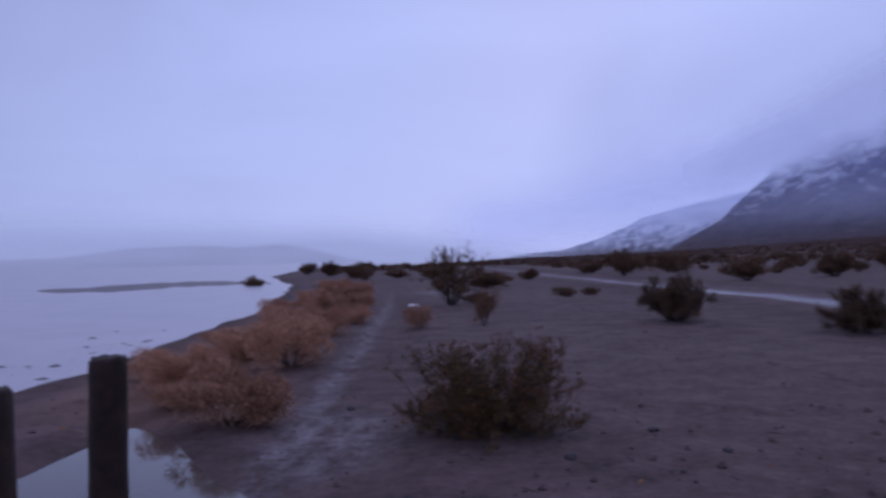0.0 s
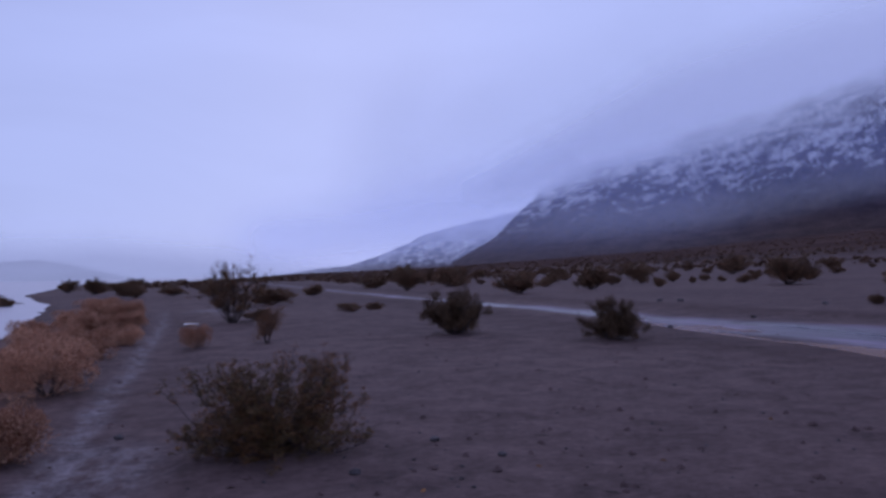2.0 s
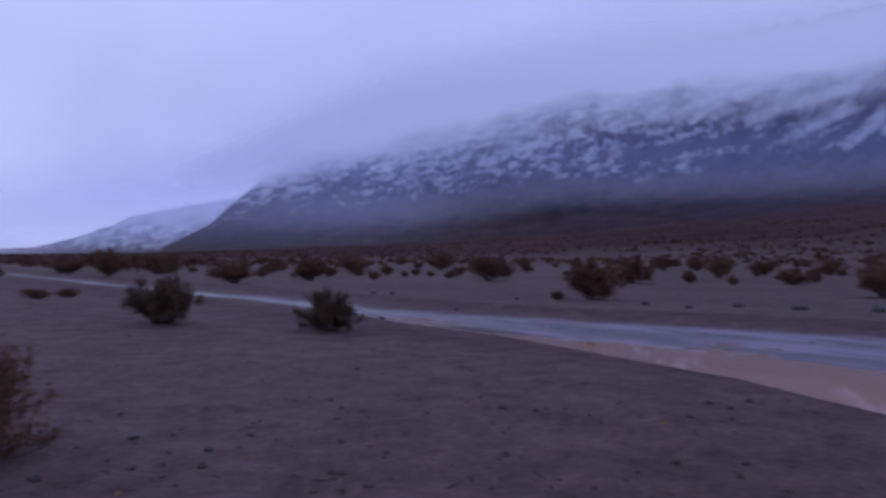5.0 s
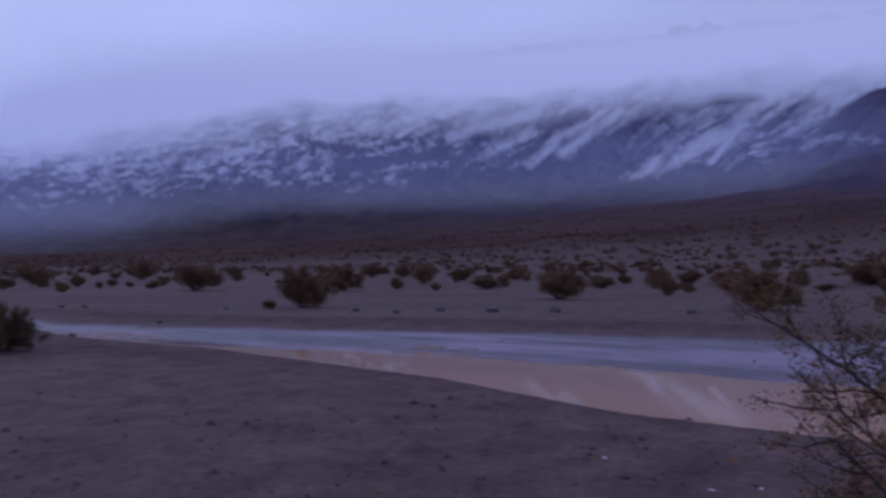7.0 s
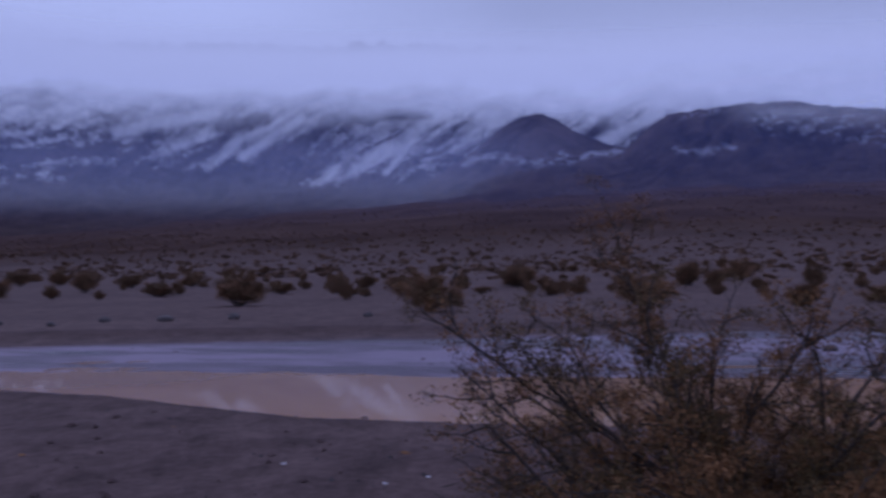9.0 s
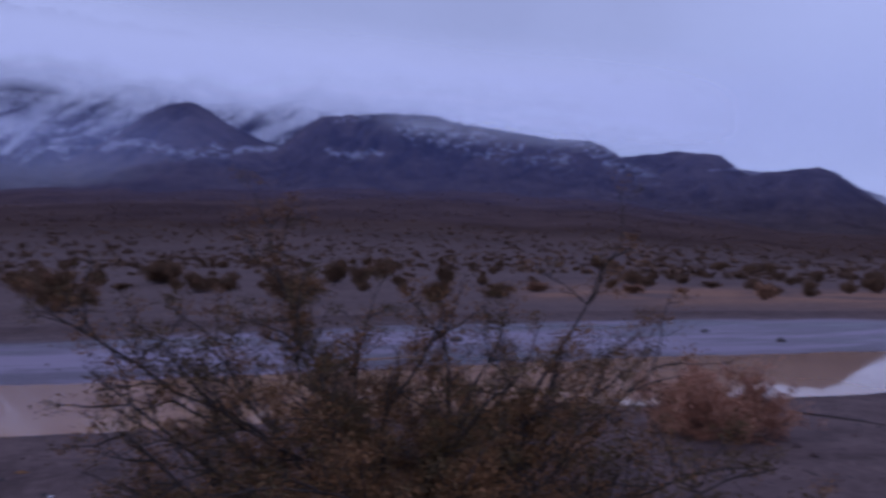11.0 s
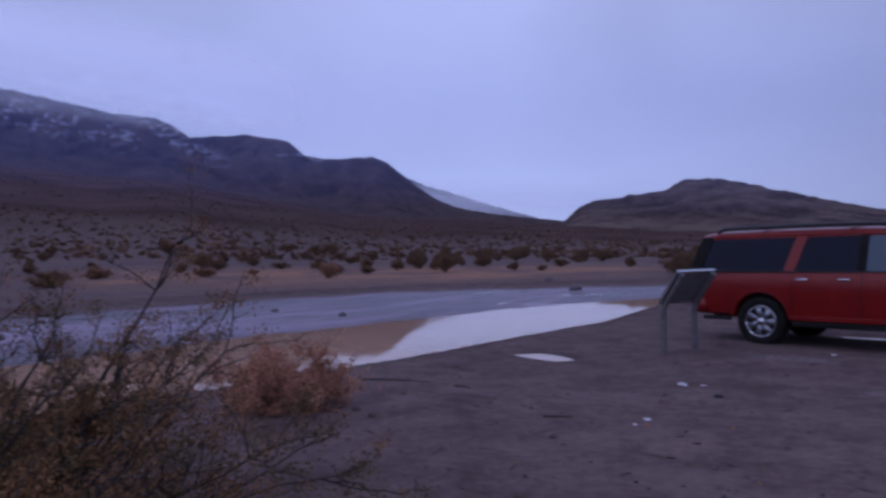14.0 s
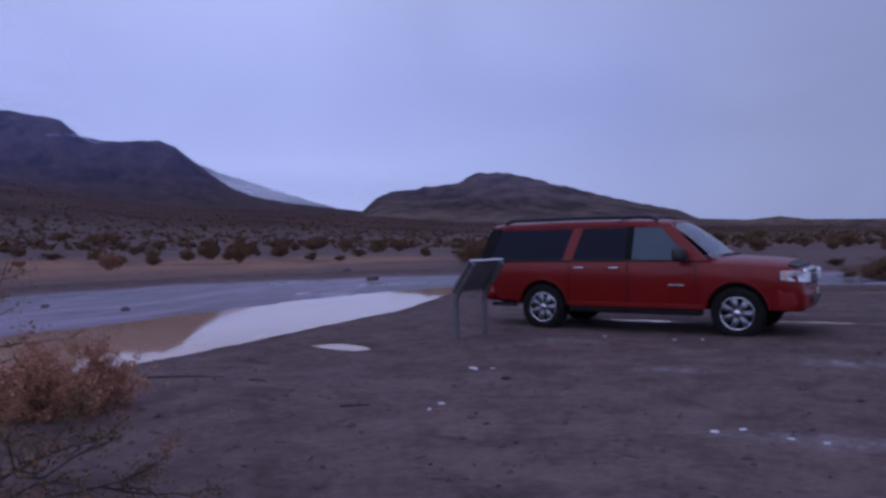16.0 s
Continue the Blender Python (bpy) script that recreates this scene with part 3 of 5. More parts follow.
def hill_snow(a, e):
    """A thin apron of snow round the foot of the dark hills, and a dusting along the ridge."""
    grain = fbm(a * 2.2 + e, e * 4.5, 5, 2, 0.7)
    s = (0.62 + 1.1 * grain) * strokes(a, e + 0.5 * fbm(a * 0.7, a * 0, 3, 1), [(-84.6, 8.95, -88.9, 8.7, 0.55), (-88.9, 8.7, -92.8, 8.8, 0.48), (-92.8, 8.8, -96.2, 9.3, 0.30), (-100.2, 9.2, -102.7, 8.85, 0.36), (-102.7, 8.85, -104.2, 9.3, 0.22), (-128.4, 7.34, -131.9, 7.30, 0.14)])
    s = s + (0.36 + 1.3 * grain) * np.maximum(strokes(a, e, [(-106.0, 11.0, -110.5, 10.0, 1.0), (-110.5, 10.0, -118.0, 8.5, 1.1), (-119.8, 9.1, -124.8, 6.9, 0.7)]), 0.8 * strokes(a, e, [(-100.5, 11.6, -104, 11.9, 0.35), (-118.5, 9.9, -121.5, 9.2, 0.3)]))
    return s


def far_snow(a, e):
    return 0.55 + 0.10 * (e - 2.0) + 0.6 * fbm(a * 2.6 + 2.0 * e, e * 3.6, 5, 1, 0.66)


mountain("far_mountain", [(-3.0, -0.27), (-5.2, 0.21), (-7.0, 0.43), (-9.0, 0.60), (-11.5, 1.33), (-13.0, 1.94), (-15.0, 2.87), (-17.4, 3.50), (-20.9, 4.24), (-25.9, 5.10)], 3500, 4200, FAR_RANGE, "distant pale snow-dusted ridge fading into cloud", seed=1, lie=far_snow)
mountain("snowy_mountain", [(-17.0, 0.69), (-18.5, 1.51), (-20.2, 2.53), (-21.5, 3.75), (-23.9, 6.08), (-27.1, 8.32), (-30.9, 9.61), (-35.9, 12.17), (-43.8, 14.53), (-51.8, 15.5), (-59.9, 16.2), (-68, 16.9), (-80, 17.4), (-93.9, 16.6), (-99.9, 15.2), (-104.0, 13.6), (-109.0, 12.0), (-116.0, 9.4)], 1500, 2700, SNOWY, "long dark mountain range streaked with fresh snow", rib=0.12, seed=2, base=0.35, rib_scale=300.0, lie=range_snow, step=0.08, tiers=210)
mountain("dark_hill", [(-81.5, 7.2), (-84.0, 8.7), (-85.3, 9.5), (-86.7, 10.75), (-88.2, 11.85), (-89.9, 12.35), (-91.4, 12.0), (-92.8, 10.9), (-94.8, 10.05), (-97.5, 9.3), (-99.5, 7.4)], 1300, 1750, DARK_HILL, "dark rounded rocky hill below the snowy range", rib=0.09, jag=0.002, seed=3, base=0.75, soften=True, lie=hill_snow)
mountain("dark_ridge", [(-92.5, 7.4), (-95.4, 8.8), (-96.5, 9.34), (-97.9, 10.65), (-99.7, 11.76), (-104.3, 12.18), (-107.9, 11.99), (-109.6, 11.60), (-113.5, 10.91), (-117.0, 10.22), (-119.5, 10.12), (-121.0, 9.62), (-122.2, 8.72), (-124.0, 8.92), (-126.2, 9.02), (-129.2, 8.62), (-130.4, 7.52), (-132.8, 7.26), (-134.2, 7.42), (-135.4, 7.42), (-136.5, 7.02), (-138.4, 5.50), (-140.2, 4.19), (-141.7, 3.54), (-144.5, 2.97), (-150.0, 2.30), (-153.0, 1.63)], 1250, 1700, DARK_HILL, "dark desert ridge stepping down to a valley mouth", rib=0.20, jag=0.002, seed=4, base=0.5, lie=hill_snow, step=0.1, tiers=150)
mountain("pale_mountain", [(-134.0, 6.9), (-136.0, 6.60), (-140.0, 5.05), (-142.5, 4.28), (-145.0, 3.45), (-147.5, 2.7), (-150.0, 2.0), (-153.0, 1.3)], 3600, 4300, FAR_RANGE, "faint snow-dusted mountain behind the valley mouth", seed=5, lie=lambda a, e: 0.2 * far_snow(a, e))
mountain("brown_hill", [(-148.5, 1.45), (-149.8, 2.25), (-151.0, 3.34), (-152.0, 3.73), (-154.0, 3.97), (-156.5, 4.26), (-157.5, 4.45), (-158.4, 4.99), (-159.6, 5.08), (-161.0, 4.97), (-165.0, 3.89), (-169.0, 2.81), (-171.5, 2.23), (-173.2, 1.87), (-174.8, 1.15), (-177.0, 0.73)], 1150, 1500, LOW_HILL, "brown flat-topped desert hill", rib=0.10, seed=1, base=0.8)
mountain("low_far_hill", [(-172.0, 0.98), (-175.0, 1.17), (-178.0, 1.02), (-180.0, 1.20), (-182.0, 0.93), (-187.0, 0.82), (-195.0, 0.68), (-210.0, 0.45)], 2600, 3000, LOW_HILL, "low hazy hills along the horizon", seed=3)
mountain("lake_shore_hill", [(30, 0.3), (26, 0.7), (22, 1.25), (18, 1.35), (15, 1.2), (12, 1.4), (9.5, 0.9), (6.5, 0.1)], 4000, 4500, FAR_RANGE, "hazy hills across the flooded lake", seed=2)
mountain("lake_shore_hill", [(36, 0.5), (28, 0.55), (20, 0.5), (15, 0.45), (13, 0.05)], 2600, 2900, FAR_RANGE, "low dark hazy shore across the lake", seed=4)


# ---- cloud and mist ----
def cloud_sheet(name, lower, span, near, far, mat, label, band=False, fade=4.0, seed=0, full=0.46):
    """A leaning bank of cloud, mist or tinted haze between two bearings. lower: (bearing, elevation) of its underside;
    span: degrees of elevation; it leans back from near to far metres.
    """
    az = np.arange(lower[-1][0], lower[0][0] + 0.25, 0.5)
    el = np.interp(az, [p[0] for p in lower[::-1]], [p[1] for p in lower[::-1]])
    rows = np.linspace(0, 1, 24)
    s, a = np.meshgrid(rows, az, indexing="ij")
    thick = np.interp(az, [p[0] for p in span[::-1]], [p[1] for p in span[::-1]])[None, :] if isinstance(span, list) else span
    e = el[None, :] + thick * s
    r = near + (far - near) * s
    x, y, z = -r * np.sin(np.radians(a)), r * np.cos(np.radians(a)), EYE + r * np.tan(np.radians(e))
    n, m = s.shape
    faces = [(i * m + j, i * m + j + 1, (i + 1) * m + j + 1, (i + 1) * m + j) for i in range(n - 1) for j in range(m - 1)]
    me = mesh_from(name, np.column_stack([x.ravel(), y.ravel(), z.ravel()]), faces, mat)
    body = 0.95 * np.sin(np.pi * np.clip(s, 0, 1)) ** 2 if band else smooth(0.0, full, s) * 1.25 - 0.06
    ends = smooth(0, fade, a - az[0]) * smooth(0, fade, az[-1] - a)
    float_attribute(me, "body", body)
    float_attribute(me, "fade", ends * smooth(0, 0.3 if band else 0.08, s) * smooth(1, 0.55, s))
    ob = new(name, me)
    ob.visible_shadow = False
    return tagged(ob, label, "cloud", kind="structure")


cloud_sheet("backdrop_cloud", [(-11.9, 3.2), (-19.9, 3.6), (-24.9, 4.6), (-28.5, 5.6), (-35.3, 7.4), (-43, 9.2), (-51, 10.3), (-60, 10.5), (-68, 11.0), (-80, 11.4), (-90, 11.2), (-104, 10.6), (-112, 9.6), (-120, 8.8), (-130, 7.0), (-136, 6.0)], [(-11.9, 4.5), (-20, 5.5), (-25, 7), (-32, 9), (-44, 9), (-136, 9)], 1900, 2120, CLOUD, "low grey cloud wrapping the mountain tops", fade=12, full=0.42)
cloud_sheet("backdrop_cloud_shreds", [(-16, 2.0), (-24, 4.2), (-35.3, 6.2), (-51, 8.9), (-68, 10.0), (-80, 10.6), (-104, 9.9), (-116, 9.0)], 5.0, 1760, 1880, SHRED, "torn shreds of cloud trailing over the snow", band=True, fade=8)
# see-through blue sheets: distance haze put into their colour
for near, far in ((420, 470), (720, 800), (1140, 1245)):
    cloud_sheet("backdrop_haze_tint", [(-6, -1.5), (-20, -1.0), (-60, -0.5), (-150, -0.5), (-178, -1.5)], 22, near, far, AIR_TINT, "see-through sheet tinted blue as distance haze before the mountains", band=True, fade=8)
cloud_sheet("backdrop_haze_tint", [(-1, -3.0), (-14, -2.4), (-28, -1.5), (-44, -0.5)], 15, 1280, 1420, NEAR_AIR_TINT, "see-through sheet tinted blue as distance haze before the mountains", band=True, fade=14)
cloud_sheet("backdrop_haze_tint", [(-30, 2.2), (-44, 3.4), (-60, 4.0), (-96, 5.4)], 8.5, 1440, 1500, RANGE_AIR_TINT, "see-through sheet tinted blue as distance haze before the mountains", band=True, fade=14)
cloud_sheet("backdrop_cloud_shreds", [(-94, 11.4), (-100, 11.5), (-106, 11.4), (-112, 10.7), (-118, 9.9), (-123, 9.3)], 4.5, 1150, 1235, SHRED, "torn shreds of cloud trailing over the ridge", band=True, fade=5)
cloud_sheet("backdrop_haze_tint", [(2, -3.0), (-12, -1.5), (-27, 0.0)], 10, 3250, 3400, FAR_AIR_TINT, "see-through sheet tinted blue as distance haze before the far ridge", band=True, fade=6)
cloud_sheet("backdrop_cloud_wisp", [(-102, 10.2), (-106, 9.9), (-112, 9.4), (-119, 8.4), (-124, 7.8)], 4.0, 1330, 1650, WISP, "torn wisps of cloud along the dark ridge", band=True, fade=6)
cloud_sheet("backdrop_mist_band", [(-18.0, 0.80), (-34.0, 1.80), (-48.0, 3.18), (-60.0, 3.72), (-80.0, 4.32), (-92.0, 4.81)], 4.6, 1330, 1480, MIST, "thin band of mist along the mountain's foot", band=True, fade=12)
cloud_sheet("backdrop_mist_bank", [(60, -3.4), (30, -3.4), (8, -3.4), (0, -4.2), (-6, -5.6), (-16, -7.2), (-30, -8)], 8.4, 1500, 2200, HAZE, "pale mist hanging over the lake and far shore", band=True, fade=6)
cloud_sheet("backdrop_mist_bank", [(-134.0, 2.31), (-142.0, 1.48), (-150.0, 1.25), (-160.0, 0.98)], 5, 2400, 3400, VALLEY_MIST, "mist filling the valley mouth", band=True, fade=5)


# ---- plants ----
def tube(verts, faces, points, r0, r1, sides=4):
    """A tapered limb along points."""
    start, n = len(verts), len(points)
    for i, p in enumerate(points):
        d = (points[min(i + 1, n - 1)] - points[max(i - 1, 0)]).normalized()
        u = d.orthogonal().normalized()
        v = d.cross(u)
        r = r0 + (r1 - r0) * i / (n - 1)
        for k in range(sides):
            a = 2 * math.pi * k / sides
            verts.append(p + (u * math.cos(a) + v * math.sin(a)) * r)
    for i in range(n - 1):
        for k in range(sides):
            a, b = start + i * sides + k, start + i * sides + (k + 1) % sides
            faces.append((a, b, b + sides, a + sides))


def leaf_mesh(name, centres, size, mat, rs, slim=0.6, along=None):
    """One small kite-shaped leaf at each centre."""
    c = np.array(centres)
    n = len(c)
    u = rs.normal(size=(n, 3)) if along is None else np.array(along) + 0.35 * rs.normal(size=(n, 3))
    u /= np.linalg.norm(u, axis=1)[:, None]
    v = np.cross(u, rs.normal(size=(n, 3)))
    v /= np.linalg.norm(v, axis=1)[:, None] + 1e-9
    s = size * rs.uniform(0.6, 1.4, (n, 1))
    quad = np.stack([c - u * s, c + v * s * slim, c + u * s, c - v * s * slim], 1).reshape(-1, 3)
    return mesh_from(name, quad, [(4 * i, 4 * i + 1, 4 * i + 2, 4 * i + 3) for i in range(n)], mat, shade=False)


def limb(rs, start, heading, length, bend, steps=5):
    """Points of a limb that wanders as it grows."""
    pts, p, d = [start.copy()], start.copy(), heading.normalized()
    for _ in range(steps):
        d = (d + Vector(rs.normal(size=3)) * bend + Vector((0, 0, 0.05))).normalized()
        p = p + d * (length / steps)
        pts.append(p.copy())
    return pts


def shrub(name, tall, wide, stems, forks, twigs, leaves, size, seed, mats, label, group, thick=0.014, droop=0.0, flare=1.0, spread=2.8, skirt=0, inner=2, fork=0.35, sway=0.16):
    """A many-stemmed desert shrub: limbs fan out from one root, fork twice and carry small leaves at their ends."""
    rs = np.random.RandomState(seed)
    verts, faces, tips, dry = [], [], [], []
    for i in range(stems + skirt):
        turn = 2 * math.pi * (i + rs.uniform(-0.4, 0.4)) / stems
        tilt = (0.15 + 0.85 * rs.uniform() ** 0.7) * flare
        heading = Vector((math.cos(turn) * tilt * wide, math.sin(turn) * tilt * wide, tall * (1.08 - (0.62 + droop) * min(1, tilt))))
        if i >= stems:
            turn = 2 * math.pi * (i - stems + rs.uniform(-0.4, 0.4)) / skirt
            heading = Vector((math.cos(turn) * wide, math.sin(turn) * wide, tall * rs.uniform(0.08, 0.30))) * rs.uniform(0.6, 1.0)
        reach = heading.length * rs.uniform(0.75, 1.05)
        root = Vector((math.cos(turn), math.sin(turn), 0)) * 0.06 * wide
        main = limb(rs, root - Vector((0, 0, 0.05)), heading, reach, sway, 6)
        tube(verts, faces, main, thick, thick * 0.35)
        for _ in range(forks):
            k = rs.randint(inner, 7)
            way = (main[k] - main[k - 1]).normalized() + Vector(rs.normal(size=3)) * 0.55 + Vector((0, 0, 0.25))
            branch = limb(rs, main[k], way, reach * fork * rs.uniform(0.7, 1.3), 0.2, 4)
            tube(verts, faces, branch, thick * 0.45, thick * 0.18, 3)
            for _ in range(twigs):
                j = rs.randint(1, 5)
                way = (branch[j] - branch[j - 1]).normalized() + Vector(rs.normal(size=3)) * 0.6 + Vector((0, 0, 0.2))
                twig = limb(rs, branch[j], way, reach * rs.uniform(0.08, 0.18), 0.25, 3)
                tube(verts, faces, twig, thick * 0.2, thick * 0.1, 3)
                spot = dry if rs.uniform() < 0.45 else tips
                seats = np.array([tuple(q) for q in twig[1:]])
                count = max(3, int(leaves * rs.uniform(0.4, 1.5)))
                spot.append(seats[rs.randint(0, 3, count)] + rs.normal(size=(count, 3)) * size * spread)
    thing = new(name)
    tagged(thing, label, "shrub", group)
    for part_name, me in (("branchwork", mesh_from("branchwork", verts, faces, BARK)), ("foliage", leaf_mesh("foliage", np.vstack(tips), size, mats[0], rs)), ("dry_foliage", leaf_mesh("dry_foliage", np.vstack(dry), size, mats[1], rs))):
        new(part_name, me).parent = thing
    return thing


def creosote(name, stems, reach, tilt, branches, twigs, tuft, leaf, seed, mats, label, thick=0.02, shape=(), clump=0.045, low=0, sway=0.13, bare=0.35, skirt=0.85, rust=0.6):
    """A creosote bush: long bare crooked limbs from one crown, with small leaves gathered in loose tufts towards their ends. shape: (turn, length) pairs round it."""
    rs = np.random.RandomState(seed)
    verts, faces, tips, dry = [], [], [], []
    turns, lengths = [p[0] for p in shape] or [0], [p[1] for p in shape] or [1.0]
    for i in range(stems + low):
        turn = 2 * math.pi * (i + rs.uniform(-0.45, 0.45)) / (stems if i < stems else max(1, low))
        lean = radians(rs.uniform(*tilt) if i < stems else rs.uniform(68, 84))
        far = np.interp(math.degrees(turn) % 360, turns, lengths, period=360)
        size = reach * (1 + (far - 1) * math.sin(lean) ** 2) * rs.uniform(0.72, 1.05) * (1 if i < stems else skirt)
        heading = Vector((math.cos(turn) * math.sin(lean), math.sin(turn) * math.sin(lean), math.cos(lean)))
        main = limb(rs, Vector((math.cos(turn), math.sin(turn), 0)) * 0.05 * reach - Vector((0, 0, 0.05)), heading, size, sway, 9)
        tube(verts, faces, main, thick * rs.uniform(0.7, 1.2), thick * 0.28, 5)
        rusty = rs.uniform() < rust
        for _ in range(branches):
            k = rs.randint(max(1, int(9 * bare)), 10)
            way = (main[k] - main[k - 1]).normalized() + Vector(rs.normal(size=3)) * 0.6 + Vector((0, 0, 0.12))
            branch = limb(rs, main[k], way, size * rs.uniform(0.14, 0.30), 0.22, 5)
            tube(verts, faces, branch, thick * 0.36, thick * 0.14, 3)
            for _ in range(twigs):
                j = rs.randint(1, 6)
                way = (branch[j] - branch[j - 1]).normalized() + Vector(rs.normal(size=3)) * 0.65 + Vector((0, 0, 0.15))
                twig = limb(rs, branch[j], way, size * rs.uniform(0.04, 0.10), 0.25, 3)
                tube(verts, faces, twig, thick * 0.16, thick * 0.07, 3)
                if rs.uniform() < 0.86:
                    count = max(4, int(tuft * rs.uniform(0.4, 1.6)))
                    centre = np.array(twig[2 + rs.randint(2)])
                    spot = dry if rs.uniform() < (0.75 if rusty else 0.2) else tips
                    spot.append(centre + rs.normal(size=(count, 3)) * clump * rs.uniform(0.6, 1.2) * np.array((1, 1, 0.7)))
    thing = new(name)
    tagged(thing, label, "shrub", "desert shrubs round the clearing")
    for part_name, me in (("branchwork", mesh_from("branchwork", verts, faces, BARK)), ("foliage", leaf_mesh("foliage", np.vstack(tips), leaf, mats[0], rs, 0.5)), ("dry_foliage", leaf_mesh("dry_foliage", np.vstack(dry), leaf, mats[1], rs, 0.5))):
        new(part_name, me).parent = thing
    return thing


def tumbleweed(name, wide, tall, blades, size, seed, mat, label, group):
    """A dry, rounded, finely twigged bush of several domed lumps."""
    rs = np.random.RandomState(seed)
    verts, faces = [], []
    lumps = [(0, 0, tall * 0.36, wide * 0.45)] + [(wide * rs.uniform(0.3, 0.85) * math.cos(a), wide * rs.uniform(0.3, 0.85) * math.sin(a), tall * rs.uniform(0.15, 0.80), wide * rs.uniform(0.17, 0.34)) for a in rs.uniform(0, 6.28, 22)]
    centres, ways = [], []
    for i in range(blades):
        lx, ly, lz, lr = lumps[rs.randint(len(lumps))]
        d = rs.normal(size=3)
        d /= np.linalg.norm(d)
        d[2] = abs(d[2]) if rs.uniform() < 0.45 else d[2]
        k = rs.uniform(0.5, 1.06) ** 0.5
        p = np.array((lx, ly, lz)) + d * lr * k + rs.normal(size=3) * 0.13 * lr
        p[2] = p[2] if p[2] > 0.02 else rs.uniform(0.0, 0.1)
        centres.append(p)
        ways.append(d + np.array((0, 0, 0.4)))
    for a in np.linspace(0, 6.28, 14):
        out = Vector((math.cos(a) * wide, math.sin(a) * wide, tall * rs.uniform(0.4, 1.2)))
        tube(verts, faces, limb(rs, Vector((0, 0, -0.03)), out, out.length * 0.7, 0.2), 0.010, 0.003, 3)
    thing = new(name)
    tagged(thing, label, "shrub", group)
    new("stemwork", mesh_from("stemwork", verts, faces, BARK)).parent = thing
    new("twig_crown", leaf_mesh("twig_crown", centres, size, mat, rs, 0.22, ways)).parent = thing
    return thing


def put(thing, x, y, turn=0.0, scale=1.0, sink=0.02):
    thing.matrix_basis = Matrix.Translation((x, y, height(x, y) - sink)) @ Matrix.Rotation(radians(turn), 4, "Z") @ Matrix.Scale(scale, 4)
    return thing


def put_copy(thing, x, y, turn, wide=1.0, tall=1.0, sink=0.02):
    m = Matrix.Translation((x, y, height(x, y) - sink)) @ Matrix.Rotation(radians(turn), 4, "Z") @ Matrix.Diagonal((wide, wide, tall, 1))
    keep = thing.scale.copy()
    thing.scale = (1, 1, 1)
    made = copy_thing(thing, m)
    thing.scale = keep
    return made


NEAR, FAR_GROUP, TAN = "desert shrubs round the clearing", "desert scrub across the plain", "dry tan bushes along the shore"
put(creosote("creosote_bush", 32, 1.34, (22, 75), 13, 5, 52, 0.0098, 11, (CREOSOTE, RUST), "large sparse creosote bush with olive and rust leaves beside the pond", 0.021, ((-15, 1.0), (40, 1.5), (75, 1.72), (110, 1.5), (165, 0.75), (225, 1.4), (255, 1.65), (300, 1.4)), 0.050, low=34, sway=0.15, skirt=1.12, bare=0.3), *bearing(-105.5, 4.95))
put(creosote("creosote_bush", 66, 0.84, (22, 82), 10, 5, 26, 0.0072, 12, (CREOSOTE, RUST), "dense low creosote bush with bare lower twigs beside the trail", 0.008, ((0, 1.4), (90, 1.0), (180, 1.25), (270, 1.0)), 0.020, low=26, sway=0.10, bare=0.4, rust=0.4), 0.40, 7.15, 0)
put(shrub("creosote_bush", 1.95, 1.15, 24, 6, 5, 38, 0.0150, 13, (SCRUB, RUST), "tall open creosote bush with bare top twigs", NEAR, 0.020, flare=0.8), 0.29, 26.9)
put(shrub("creosote_bush", 1.15, 1.0, 30, 7, 4, 52, 0.0140, 14, (SCRUB, SCRUB), "rounded dark green creosote bush on bare soil", NEAR, 0.014, fork=0.22), *bearing(-17.1, 19.4))
put(shrub("creosote_bush", 0.95, 0.78, 30, 7, 4, 50, 0.0125, 15, (SCRUB, SCRUB), "small round dark creosote bush by the wet road", NEAR, 0.012, fork=0.22), *bearing(-28.85, 17.4))
put(shrub("twiggy_bush", 0.95, 0.55, 12, 5, 4, 16, 0.014, 16, (SCRUB_DRY, RUST), "thin upright reddish twiggy bush", NEAR, 0.010, flare=0.6), 0.98, 18.5)
put(shrub("twiggy_bush", 0.55, 0.5, 8, 4, 3, 4, 0.014, 17, (SCRUB_DRY, RUST), "low thin bush with bare twigs behind the creosote", NEAR, 0.008, flare=0.7), 0.85, 12.2)

